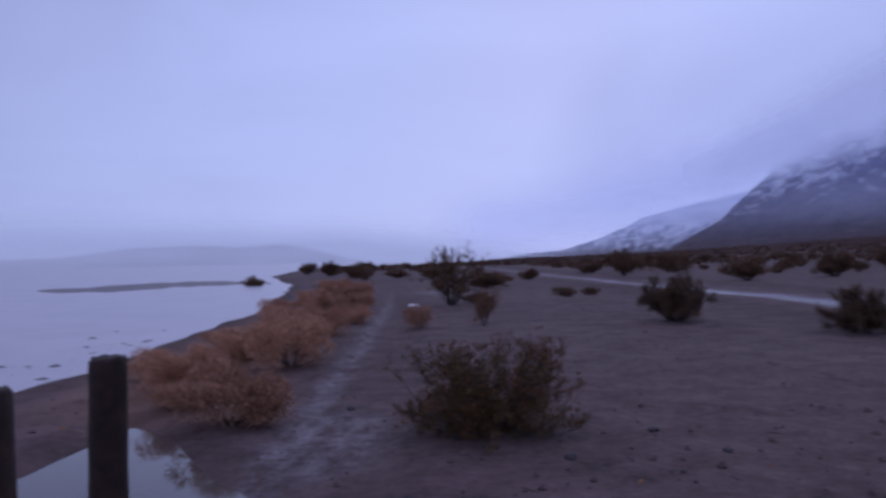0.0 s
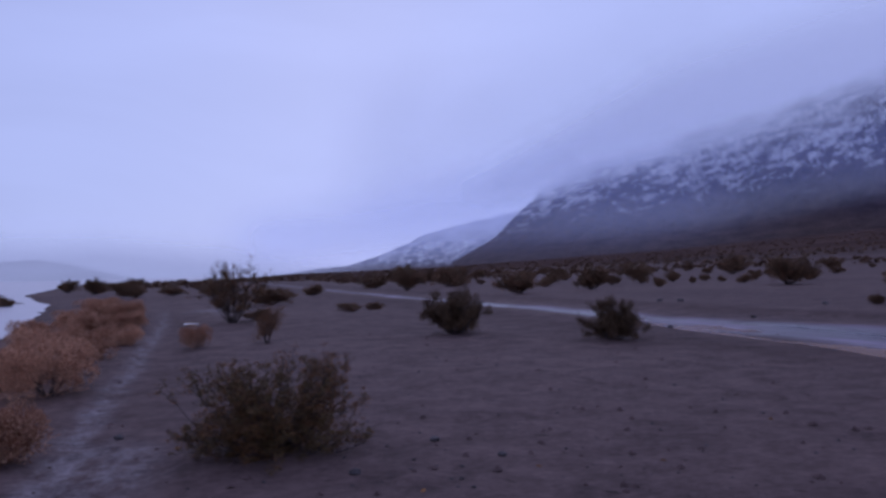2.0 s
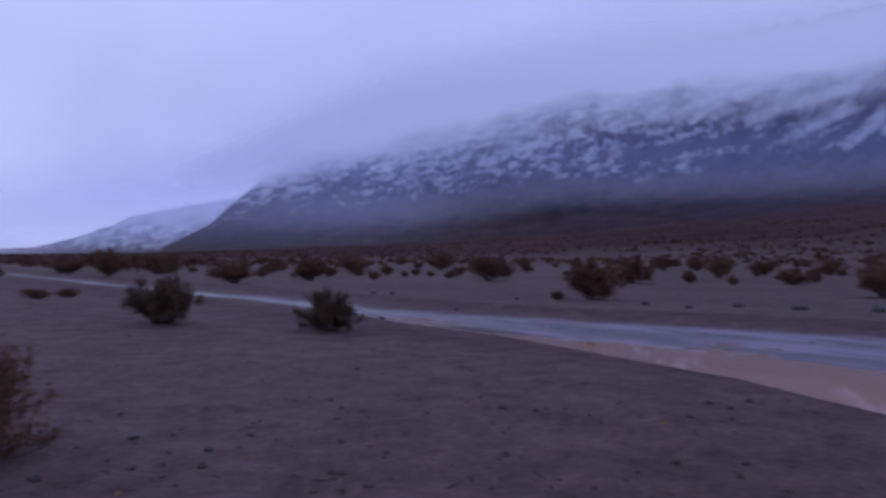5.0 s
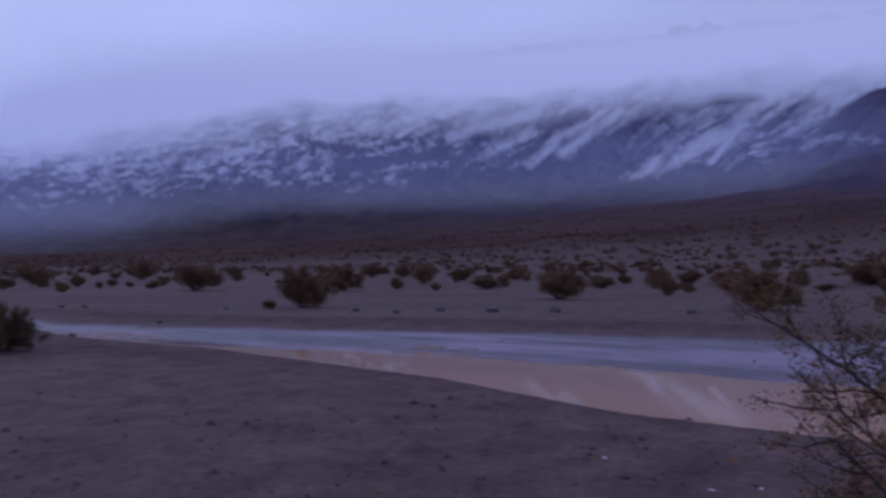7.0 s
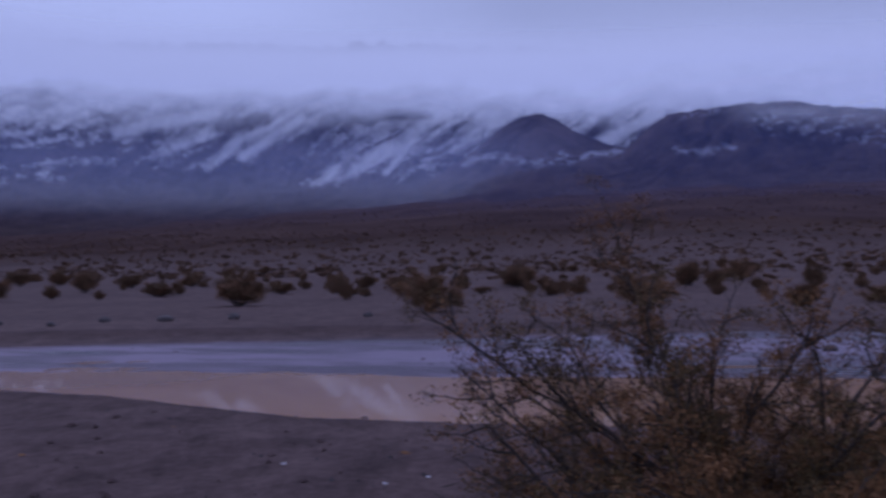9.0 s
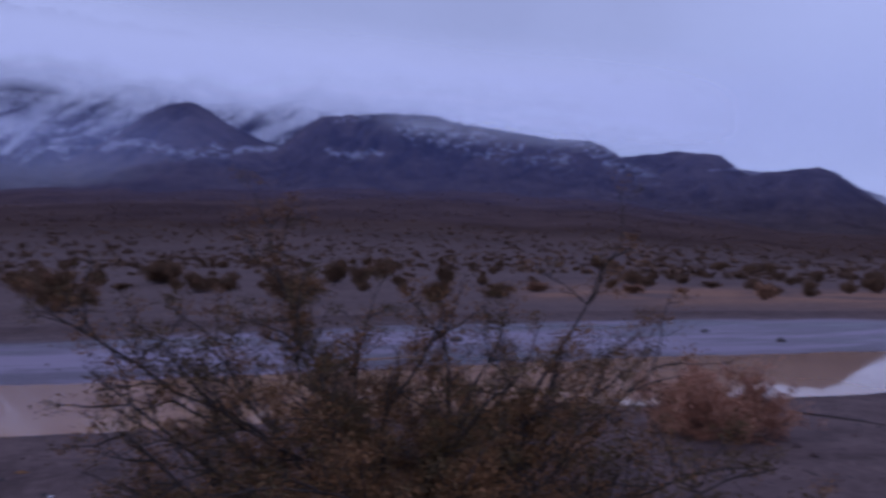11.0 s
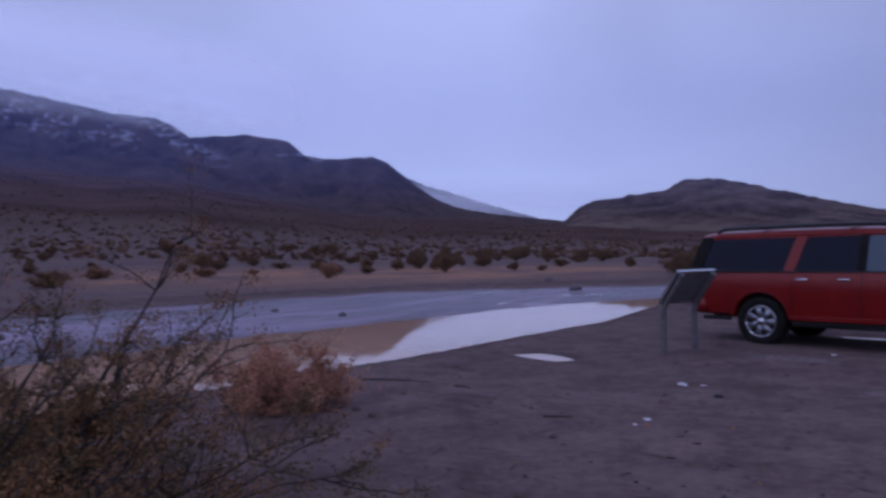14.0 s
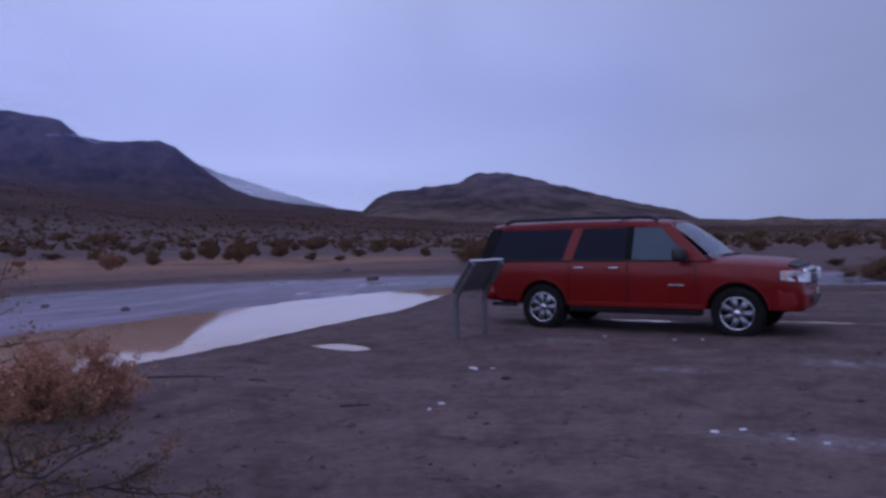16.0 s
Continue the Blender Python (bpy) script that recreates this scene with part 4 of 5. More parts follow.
reddish = shrub("dry_bush", 0.62, 0.78, 34, 7, 6, 22, 0.011, 21, (PINKISH, PINKISH), "dry reddish feathery bush at the pond's edge", NEAR, 0.006, spread=2.4, skirt=16)
put(reddish, *bearing(-128.3, 8.25))
tans = [tumbleweed("tan_bush", 0.62, 0.64, 15000, 0.021, 31 + k, STRAW, "dry pale orange rounded bush", TAN) for k in range(3)]
put(tans[0], -2.15, 7.62, 0)
put(tans[1], -3.3, 9.6, 30, 1.0)
put(tans[2], -2.35, 11.6, 70, 1.2)
for i, (x, y, w, h) in enumerate(((-4.05, 10.6, 1.1, 0.72), (-3.3, 12.6, 1.3, 0.85), (-2.75, 13.5, 1.1, 1.1), (-4.0, 14.8, 1.4, 0.72), (-2.7, 16.4, 1.3, 1.2), (-3.7, 18.0, 1.5, 1.0), (-2.35, 19.6, 1.0, 0.8), (-4.6, 21.5, 1.4, 1.05), (-3.1, 22.5, 1.5, 1.1),
                                 (-4.2, 25.5, 1.6, 1.0), (-3.0, 27.0, 1.3, 0.9), (-5.0, 29.5, 1.5, 0.9), (-3.7, 32.2, 1.5, 1.3), (-4.9, 35.5, 1.9, 1.0), (-5.9, 40, 2.1, 1.1), (-4.4, 38.2, 1.5, 1.0), (-6.4, 46, 2.2, 1.0), (-0.62, 18.3, 0.75, 0.85), (-2.9, 8.55, 0.8, 0.6))):
    put_copy(tans[i % 3], x, y, 47 * i, w * 0.86, h * 0.95)

# scrub across the plain: five kinds of plant, copied
scrub = [shrub("desert_bush", 1.08, 0.80, 19, 6, 3, 56, 0.023, 41 + k, (SCRUB, SCRUB_DRY) if k < 4 else (SCRUB_DRY, STRAW), ("rounded dark desert bush on pale soil", "sprawling dark green desert bush", "open desert bush with bare lower stems", "low dense brown desert bush", "dry straw-coloured desert bush")[k], FAR_GROUP, 0.016, flare=0.9) for k in range(5)]
PLANTED = [(-48.5, 34.6, 1.7, 1.74), (-51.4, 61.4, 2.13, 2.07), (-40.8, 63.3, 2.4, 2.25), (-67.8, 46.2, 2.16, 1.93), (-75.5, 55.8, 1.07, 1.38), (-81.8, 35.9, 1.99, 1.92), (-57.5, 79.2, 1.78, 2.05), (-62.3, 65.9, 1.97, 1.21), (-77.1, 77.1, 1.46, 1.4), (-79.7, 72.5, 2.03, 1.53),
           (-30.7, 102.2, 3.14, 2.02), (-37.2, 108.2, 3.01, 2.39), (-46.0, 33.7, 0.49, 0.38), (-64.6, 91.1, 2.04, 1.54), (-60.5, 90.0, 1.8, 1.65), (-70.9, 68.5, 1.67, 1.0), (-72.5, 78.5, 1.14, 0.88), (-88.5, 77.5, 2.36, 2.07), (-85.8, 66.2, 1.18, 0.6), (-56.0, 105.8, 1.85, 1.94),
           (-88.8, 79.2, 2.71, 2.11), (-90.9, 61.1, 1.78, 1.57), (-97.3, 44.6, 2.29, 1.85), (-93.0, 63.6, 1.22, 1.04), (-100.9, 78.2, 2.13, 2.33), (-104.4, 90.0, 2.38, 2.44), (-22.0, 51.1, 1.9, 1.56), (-27.4, 58.5, 1.83, 1.61), (-30.6, 95.2, 2.78, 1.58), (-13.5, 82.4, 2.5, 2.19),
           (-16.5, 96.5, 2.58, 2.05), (-13.5, 61.7, 1.38, 1.88), (-11.1, 73.5, 1.82, 1.24), (-16.7, 78.2, 2.34, 1.86), (-3.9, 48.9, 1.42, 0.81), (-140.8, 63.9, 1.36, 1.73), (-138.9, 73.5, 1.23, 1.53), (-123.1, 79.9, 1.8, 1.47), (-128.5, 77.5, 1.15, 0.73), (-146.1, 101.7, 1.39, 1.2),
           (-151.1, 97.3, 1.7, 1.28), (-129.1, 153.7, 2.29, 1.56), (-152.6, 92.4, 1.38, 1.57), (-158.1, 48.9, 1.69, 1.38), (-151.1, 95.2, 1.19, 1.3), (-148.6, 112.0, 1.34, 1.14), (-143.9, 119.1, 1.54, 1.37), (-146.0, 109.6, 1.31, 1.19), (-178.5, 74.8, 1.63, 1.33), (175.9, 88.4, 1.56, 1.43),
           (176.6, 37.6, 0.6, 0.34), (174.4, 34.1, 0.74, 0.4), (-178.2, 128.4, 2.97, 2.02), (-3.4, 42, 1.4, 0.9), (10.2, 100, 1.5, 1.6), (14.05, 60, 1.1, 0.9), (173.0, 62, 1.2, 1.0), (-186.5, 30, 1.5, 0.9), (0.9, 64, 1.5, 0.9), (3.5, 72, 1.8, 0.8),
           (-6.5, 58, 1.2, 0.8), (-11.0, 33, 0.5, 0.35), (-9.2, 32, 0.7, 0.4), (-2.5, 28.2, 0.9, 0.4), (-108.5, 47, 1.5, 1.3), (-113, 52, 1.4, 1.1)]
for i, (az, r, w, h) in enumerate(PLANTED):
    x, y = bearing(az, r)
    (put(scrub[i], x, y, 0) if i < 4 else put_copy(scrub[i % 4], x, y, 63 * i, w * 0.95, h * 0.84))
    if i < 4:
        scrub[i].scale = (w * 0.95, w * 0.95, h * 0.84)
put(scrub[4], *bearing(-132, 55))
rs = np.random.RandomState(7)
taken = [bearing(az, r) for az, r, w, h in PLANTED]
count = 0
while count < 300:
    az, r = rs.uniform(-205, 9), 60 * (1 + 1.5 * rs.uniform() ** 1.1)
    x, y = bearing(az, r)
    d, along = line_distance(np.array([x]), np.array([y]), ROAD)
    if d[0] < np.interp(along[0], range(len(ROAD)), ROAD_HALF) + 9 or x < np.interp(y, SHORE_Y, SHORE_X) + 4 or min((x - p) ** 2 + (y - q) ** 2 for p, q in taken) < 9:
        continue
    taken.append((x, y))
    straw = -160 < az < -115 and 45 < r < 70 and rs.uniform() < 0.45
    w = rs.uniform(0.55, 1.35) * (0.75 + 0.25 * (rs.uniform() < 0.3) * 2)
    put_copy(scrub[4 if straw else rs.randint(4)], x, y, rs.uniform(0, 360), w, w * rs.uniform(0.7, 1.15) * (0.55 if straw else 1))
    count += 1


def far_scrub():
    """The countless bushes higher up the fan, as small clumps."""
    rs = np.random.RandomState(8)
    n = 15000
    az, r = rs.uniform(-205, 12, n), 105 * np.exp(rs.uniform(0, 1, n) ** 0.8 * 2.35)
    x, y = -r * np.sin(np.radians(az)), r * np.cos(np.radians(az))
    keep = (x > np.interp(y, SHORE_Y, SHORE_X) + 6) & (line_distance(x, y, ROAD)[0] > 9) & (fbm(x * 0.012, y * 0.012, 3, 2) > -0.32)
    x, y, r = x[keep], y[keep], r[keep]
    z = land(x, y)[0]
    size = (0.3 + 0.9 * rs.uniform(0, 1, len(x)) ** 2.2) * (0.9 + r / 1100)
    blades = 12
    c = np.repeat(np.column_stack([x, y, z]), blades, 0)
    s = np.repeat(size, blades)
    d = rs.normal(size=(len(c), 3))
    d /= np.linalg.norm(d, axis=1)[:, None]
    d[:, 2] = np.abs(d[:, 2])
    c = c + d * np.column_stack([s, s, s * 0.75]) * rs.uniform(0.3, 1, (len(c), 1))
    u = rs.normal(size=c.shape)
    u /= np.linalg.norm(u, axis=1)[:, None]
    v = np.cross(u, rs.normal(size=c.shape))
    v /= np.linalg.norm(v, axis=1)[:, None]
    k = (s * 0.42)[:, None]
    quad = np.stack([c - u * k, c + v * k, c + u * k, c - v * k], 1).reshape(-1, 3)
    me = mesh_from("distant_scrub", quad, [(4 * i, 4 * i + 1, 4 * i + 2, 4 * i + 3) for i in range(len(c))], FAR_SCRUB, shade=False)
    tagged(new("distant_scrub", me), "countless dark desert bushes up the gravel fan", "scrub", kind="stuff")


far_scrub()


# ---- stones ----
def stone_mesh(name, seed, flat=0.6):
    rs = np.random.RandomState(seed)
    bm = bmesh.new()
    bmesh.ops.create_icosphere(bm, subdivisions=2, radius=1.0)
    for v in bm.verts:
        k = 1 + 0.35 * noise.noise(v.co * 1.3 + Vector((seed, 0, 0))) + 0.12 * rs.normal() * 0.5
        v.co = Vector((v.co.x * k, v.co.y * k * 0.8, v.co.z * k * flat))
    me = bpy.data.meshes.new(name)
    bm.to_mesh(me)
    bm.free()
    me.materials.append(STONE)
    return me


stones = [stone_mesh("stone", 50 + k) for k in range(4)]
for i, (az, r, size) in enumerate(((-32.87, 21.4, 0.10), (-32.2, 36, 0.16), (-33.6, 36.4, 0.15), (7.1, 8.6, 0.06), (-20.4, 6.65, 0.045), (-15.3, 7.25, 0.05), (-52.4, 31, 0.16), (-55.5, 29.6, 0.18), (-58.8, 31, 0.24), (-62.7, 31.4, 0.30), (-67.4, 31.2, 0.28), (-77.2, 32, 0.22), (-9.3, 6.2, 0.05),
                                    (-150.5, 33, 0.3), (-148.6, 40, 0.28), (-128, 24, 0.12), (-133, 21, 0.14), (-160.5, 8.6, 0.05), (-110, 19, 0.16), (-38.5, 25, 0.10), (-43, 33, 0.15))):
    x, y = bearing(az, r)
    ob = new("stone", stones[i % 4])
    ob.matrix_basis = Matrix.Translation((x, y, height(x, y) + size * 0.25)) @ Matrix.Rotation(i * 1.3, 4, "Z") @ Matrix.Scale(size, 4)
    tagged(ob, "dark angular stone lying on the soil", "stone", "loose stones")


def litter(name, n, low, high, size, seed, mat, label, slim):
    """Pebbles and broken twigs, past counting."""
    rs = np.random.RandomState(seed)
    verts, faces = [], []
    az, r = rs.uniform(-200, 40, n), low * (high / low) ** rs.uniform(0, 1, n)
    x, y = -r * np.sin(np.radians(az)), r * np.cos(np.radians(az))
    z, wet = land(x, y)[:2]
    for i in range(n):
        if z[i] < -0.07:
            continue
        s, k = size * min(1.9, rs.lognormal(0, 0.5)), len(verts)
        a = rs.uniform(0, 6.28)
        u, v = Vector((math.cos(a), math.sin(a), 0.1)) * s, Vector((-math.sin(a), math.cos(a), 0)) * s * slim
        c = Vector((x[i], y[i], z[i] + s * slim * 0.2))
        up = Vector((0, 0, s * slim * rs.uniform(0.5, 0.9)))
        verts += [c - u, c + v, c + u * rs.uniform(0.7, 1.1), c - v, c + up + u * rs.uniform(-0.3, 0.3)]
        faces += [(k, k + 1, k + 4), (k + 1, k + 2, k + 4), (k + 2, k + 3, k + 4), (k + 3, k, k + 4)]
    tagged(new(name, mesh_from(name, verts, faces, mat, shade=False)), label, "litter", kind="stuff")


litter("pebbles", 2200, 2.6, 34, 0.016, 61, STONE, "small dark pebbles scattered over the soil", 0.75)
litter("soil_clods", 1500, 3.0, 26, 0.030, 64, GROUND, "damp clods of soil turned up over the dirt", 0.8)
litter("twig_litter", 420, 2.8, 22, 0.09, 62, BARK, "short broken twigs on the ground", 0.07)
litter("straw_litter", 90, 3.0, 14, 0.03, 63, RUST, "tufts of rusty dry leaf litter", 0.5)


# ---- two timber posts in the puddle ----
def timber_post(x, y, tall, radius, lean, label, seed):
    thing = new("wooden_post")
    rs = np.random.RandomState(seed)
    bm = bmesh.new()
    sides, rows = 20, 12
    rings = []
    for i in range(rows):
        s = i / (rows - 1)
        ring = []
        for k in range(sides):
            a = 2 * math.pi * k / sides
            r = radius * (1.02 - 0.05 * s) * (1 + 0.018 * math.sin(5 * a + seed) + 0.012 * rs.normal())
            ring.append(bm.verts.new((r * math.cos(a), r * math.sin(a), -0.3 + s * (tall + 0.3))))
        rings.append(ring)
    for a, b in zip(rings, rings[1:]):
        for k in range(sides):
            bm.faces.new((a[k], a[(k + 1) % sides], b[(k + 1) % sides], b[k]))
    cap = [bm.verts.new((v.co.x * 0.9, v.co.y * 0.9, v.co.z + 0.02 + 0.008 * rs.normal())) for v in rings[-1]]
    for k in range(sides):
        bm.faces.new((rings[-1][k], rings[-1][(k + 1) % sides], cap[(k + 1) % sides], cap[k]))
    bm.faces.new(cap)
    part("post_body", bm, TIMBER, thing, shade=True)
    thing.matrix_basis = Matrix.Translation((x, y, -0.1)) @ Matrix.Rotation(radians(lean), 4, "Y")
    return tagged(thing, label, "post", "timber barrier posts")


timber_post(*bearing(24.05, 5.95), 1.02, 0.133, 0.5, "dark weathered round timber post standing in the puddle", 3)
timber_post(*bearing(31.0, 5.2), 0.96, 0.140, -1.5, "shorter dark round timber post beside the puddle", 4)


# ---- out on the flooded flat ----
def mud_bar():
    """A long low bar of dark mud that just clears the water."""
    n, verts, faces = 60, [], []
    for i in range(n + 1):
        az = 12.8 + 15.5 * i / n
        w = 15.0 * math.sin(math.pi * i / n) ** 0.5 * (1 + 0.5 * float(fbm(np.array([i * 0.23]), np.array([0.0]), 3, 1)[0]))
        for k, (dr, dz) in enumerate(((-1, -0.12), (-0.4, 0.03), (0.3, 0.05), (1, -0.12))):
            verts.append((*bearing(az, 66 + 5 * math.sin(i * 0.09) + dr * (w + 0.1)), LAKE_LEVEL + dz * (0.6 + 0.4 * w / 3)))
    for i in range(n):
        for k in range(3):
            a = 4 * i + k
            faces.append((a, a + 1, a + 5, a + 4))
    me = mesh_from("mud_bar", verts, faces, WET_MUD)
    if me.polygons[30].normal.z < 0:
        me.flip_normals()
    tagged(new("mud_bar", me), "long low bar of dark wet mud in the flooded flat", "ground", kind="structure")


WET_MUD = speckled("wet_mud", (0.10, 0.075, 0.080), (0.20, 0.155, 0.165), 1.5, 0.6, relief=0.4, distance=0.02)
mud_bar()


def mud_clods():
    rs = np.random.RandomState(71)
    verts, faces = [], []
    for az0, r0, wide, n in ((16.6, 21, 1.6, 9), (22.5, 17.2, 3.2, 16), (28, 14.8, 3.0, 14), (25, 20, 5, 8)):
        for _ in range(n):
            az, r = az0 + rs.normal() * wide, r0 * (1 + 0.06 * rs.normal())
            x, y = bearing(az, r)
            if x > np.interp(y, SHORE_Y, SHORE_X) - 0.3:
                continue
            a, s, k = rs.uniform(-0.4, 0.4), 0.05 + 0.16 * rs.uniform() ** 2, len(verts)
            u, v, c = Vector((math.cos(a), math.sin(a), 0)) * s, Vector((-math.sin(a), math.cos(a), 0)) * s * 0.5, Vector((x, y, LAKE_LEVEL - 0.004))
            verts += [c - u, c + v, c + u, c - v, c + Vector((0, 0, s * 0.22)) + u * 0.2]
            faces += [(k, k + 4, k + 1), (k + 1, k + 4, k + 2), (k + 2, k + 4, k + 3), (k + 3, k + 4, k)]
    tagged(new("mud_clods", mesh_from("mud_clods", verts, faces, WET_MUD, shade=False)), "dark mud clods breaking the shallow water", "litter", kind="stuff")


mud_clods()


# ---- pale flakes on the dirt ----
FLAKE = speckled("pale_salt_flake", (0.50, 0.48, 0.50), (0.74, 0.72, 0.74), 30, 0.5)


def flake_mesh(seed):
    rs = np.random.RandomState(seed)
    rim = [(math.cos(a) * rs.uniform(0.7, 1.1), math.sin(a) * rs.uniform(0.45, 0.75), 0.0) for a in np.linspace(0, 5.6, 8)]
    verts = rim + [(x * 0.9, y * 0.9, 0.16 + 0.06 * rs.normal()) for x, y, _ in rim] + [(0, 0, 0.2)]
    faces = [(k, (k + 1) % 8, 8 + (k + 1) % 8, 8 + k) for k in range(8)] + [(8 + k, 8 + (k + 1) % 8, 16) for k in range(8)]
    return mesh_from("salt_flake", verts, faces, FLAKE, shade=False)


flakes = [flake_mesh(80 + k) for k in range(3)]
for i, (x, y, size) in enumerate(((3.05, -6.72, 0.050), (3.08, -6.50, 0.036), (3.52, -8.70, 0.060), (3.44, -8.62, 0.045), (3.27, -8.74, 0.040), (0.51, -6.46, 0.050), (0.30, -6.60, 0.045), (-0.06, -6.36, 0.040), (-0.30, -6.34, 0.034), (2.6, -12.1, 0.05), (1.5, -12.0, 0.05), (1.1, -12.15, 0.04), (5.9, 1.2, 0.03), (6.2, 0.9, 0.03), (6.4, 2.2, 0.03))):
    ob = new("salt_flake", flakes[i % 3])
    ob.matrix_basis = Matrix.Translation((x, y, height(x, y) - 0.002)) @ Matrix.Rotation(i * 1.7, 4, "Z") @ Matrix.Scale(size, 4)
    tagged(ob, "small pale flake of salt crust on the dirt", "flake", "pale flakes on the dirt")


# ---- a line of sticks washed up beside the pond ----
for i, line in enumerate((((7.12, -6.77), (6.83, -7.00), (6.50, -7.12), (6.16, -7.20)), ((5.74, -7.16), (5.60, -7.20), (5.48, -7.15)), ((3.92, -6.26), (3.80, -6.36), (3.70, -6.43)))):
    v, f = [], []
    tube(v, f, [Vector((x, y, height(x, y) + 0.008)) for x, y in line], 0.014, 0.006, 6)
    tagged(new("stick", mesh_from("stick", v, f, BARK)), "dark crooked stick lying on the damp dirt", "stick", "washed-up sticks")


# ---- the wayside panel ----
GALVANISED = speckled("dull_galvanised_metal", (0.11, 0.10, 0.105), (0.21, 0.195, 0.20), 12, 0.55, 0.35, 0.2, 0.003)
PANEL_BACK = speckled("grey_panel_back", (0.075, 0.070, 0.075), (0.135, 0.125, 0.130), 5, 0.6, 0.0)
PANEL_FACE = speckled("weathered_panel_face", (0.30, 0.28, 0.27), (0.48, 0.45, 0.42), 7, 0.35)
CHROME = speckled("chrome", (0.55, 0.55, 0.57), (0.72, 0.72, 0.74), 20, 0.14, 1.0)
PAINT = speckled("dark_red_car_paint", (0.155, 0.0055, 0.0050), (0.205, 0.008, 0.007), 2.5, 0.32, 0.0, spec=0.25, coat=0.12)
BLACK_TRIM = speckled("black_trim_plastic", (0.012, 0.012, 0.013), (0.026, 0.026, 0.028), 20, 0.5)
ALLOY = speckled("dulled_alloy", (0.20, 0.20, 0.23), (0.34, 0.34, 0.37), 16, 0.36, 0.85)
RUBBER = speckled("muddy_tyre_rubber", (0.006, 0.006, 0.006), (0.017, 0.015, 0.014), 9, 0.9, spec=0.2, relief=0.3, distance=0.004)
SEAM = speckled("dark_panel_gap", (0.010, 0.004, 0.004), (0.016, 0.006, 0.006), 20, 0.9)
CABIN = speckled("grey_cabin_fabric", (0.025, 0.026, 0.032), (0.060, 0.062, 0.070), 15, 0.9)
RED_LAMP = speckled("red_lamp_plastic", (0.25, 0.012, 0.010), (0.38, 0.022, 0.018), 15, 0.15)
AMBER = speckled("amber_lamp_plastic", (0.62, 0.42, 0.28), (0.74, 0.52, 0.36), 15, 0.2)
LAMP_LENS = speckled("clear_lamp_lens", (0.66, 0.67, 0.70), (0.86, 0.87, 0.90), 25, 0.10, 0.15)
DARK_GRILLE = speckled("dark_grille_mesh", (0.008, 0.008, 0.012), (0.020, 0.020, 0.028), 60, 0.5)


def glass_material(name, tint, bend=1.45, clear=1.0):
    m, t, b = material(name)
    b.inputs["Base Color"].default_value = (*tint, 1)
    b.inputs["Transmission Weight"].default_value, b.inputs["Roughness"].default_value, b.inputs["IOR"].default_value = clear, 0.02, bend
    bump(t, b, noise_node(t, 3, 2), 0.02, 0.01)
    return m


SIDE_GLASS = glass_material("tinted_door_glass", (0.045, 0.085, 0.125), 1.45, 0.35)
CLEAR_GLASS = glass_material("windscreen_glass", (0.60, 0.72, 0.82))
PRIVACY_GLASS = glass_material("dark_tinted_glass", (0.003, 0.005, 0.022), 1.22, 0.3)


def box(bm, lo, hi, bevel=0.0):
    made = bmesh.ops.create_cube(bm, size=1.0)["verts"]
    for v in made:
        v.co = Vector([l + (c + 0.5) * (h - l) for c, l, h in zip(v.co, lo, hi)])
    if bevel:
        edges = list({e for v in made for e in v.link_edges})
        bmesh.ops.bevel(bm, geom=edges, offset=bevel, segments=2, affect="EDGES", profile=0.5)


def prism(bm, outline, offset):
    """A slab: the outline and its copy shifted by offset, joined by sides."""
    a = [bm.verts.new(p) for p in outline]
    b = [bm.verts.new(Vector(p) + Vector(offset)) for p in outline]
    bm.faces.new(a)
    bm.faces.new(b[::-1])
    for i in range(len(a)):
        j = (i + 1) % len(a)
        bm.faces.new((a[i], b[i], b[j], a[j]))


def bar(bm, points, wide, deep):
    """A rectangular bar along points in the x-z plane, wide across y and deep in the plane."""
    rings = []
    for i, p in enumerate(points):
        p = Vector(p)
        d = (Vector(points[min(i + 1, len(points) - 1)]) - Vector(points[max(i - 1, 0)])).normalized()
        n = Vector((-d.z, 0, d.x))
        rings.append([bm.verts.new(p + n * (deep / 2 * s) + Vector((0, wide / 2 * q, 0))) for s, q in ((-1, -1), (-1, 1), (1, 1), (1, -1))])
    for a, b in zip(rings, rings[1:]):
        for k in range(4):
            bm.faces.new((a[k], a[(k + 1) % 4], b[(k + 1) % 4], b[k]))
    bm.faces.new(rings[0])
    bm.faces.new(rings[-1][::-1])


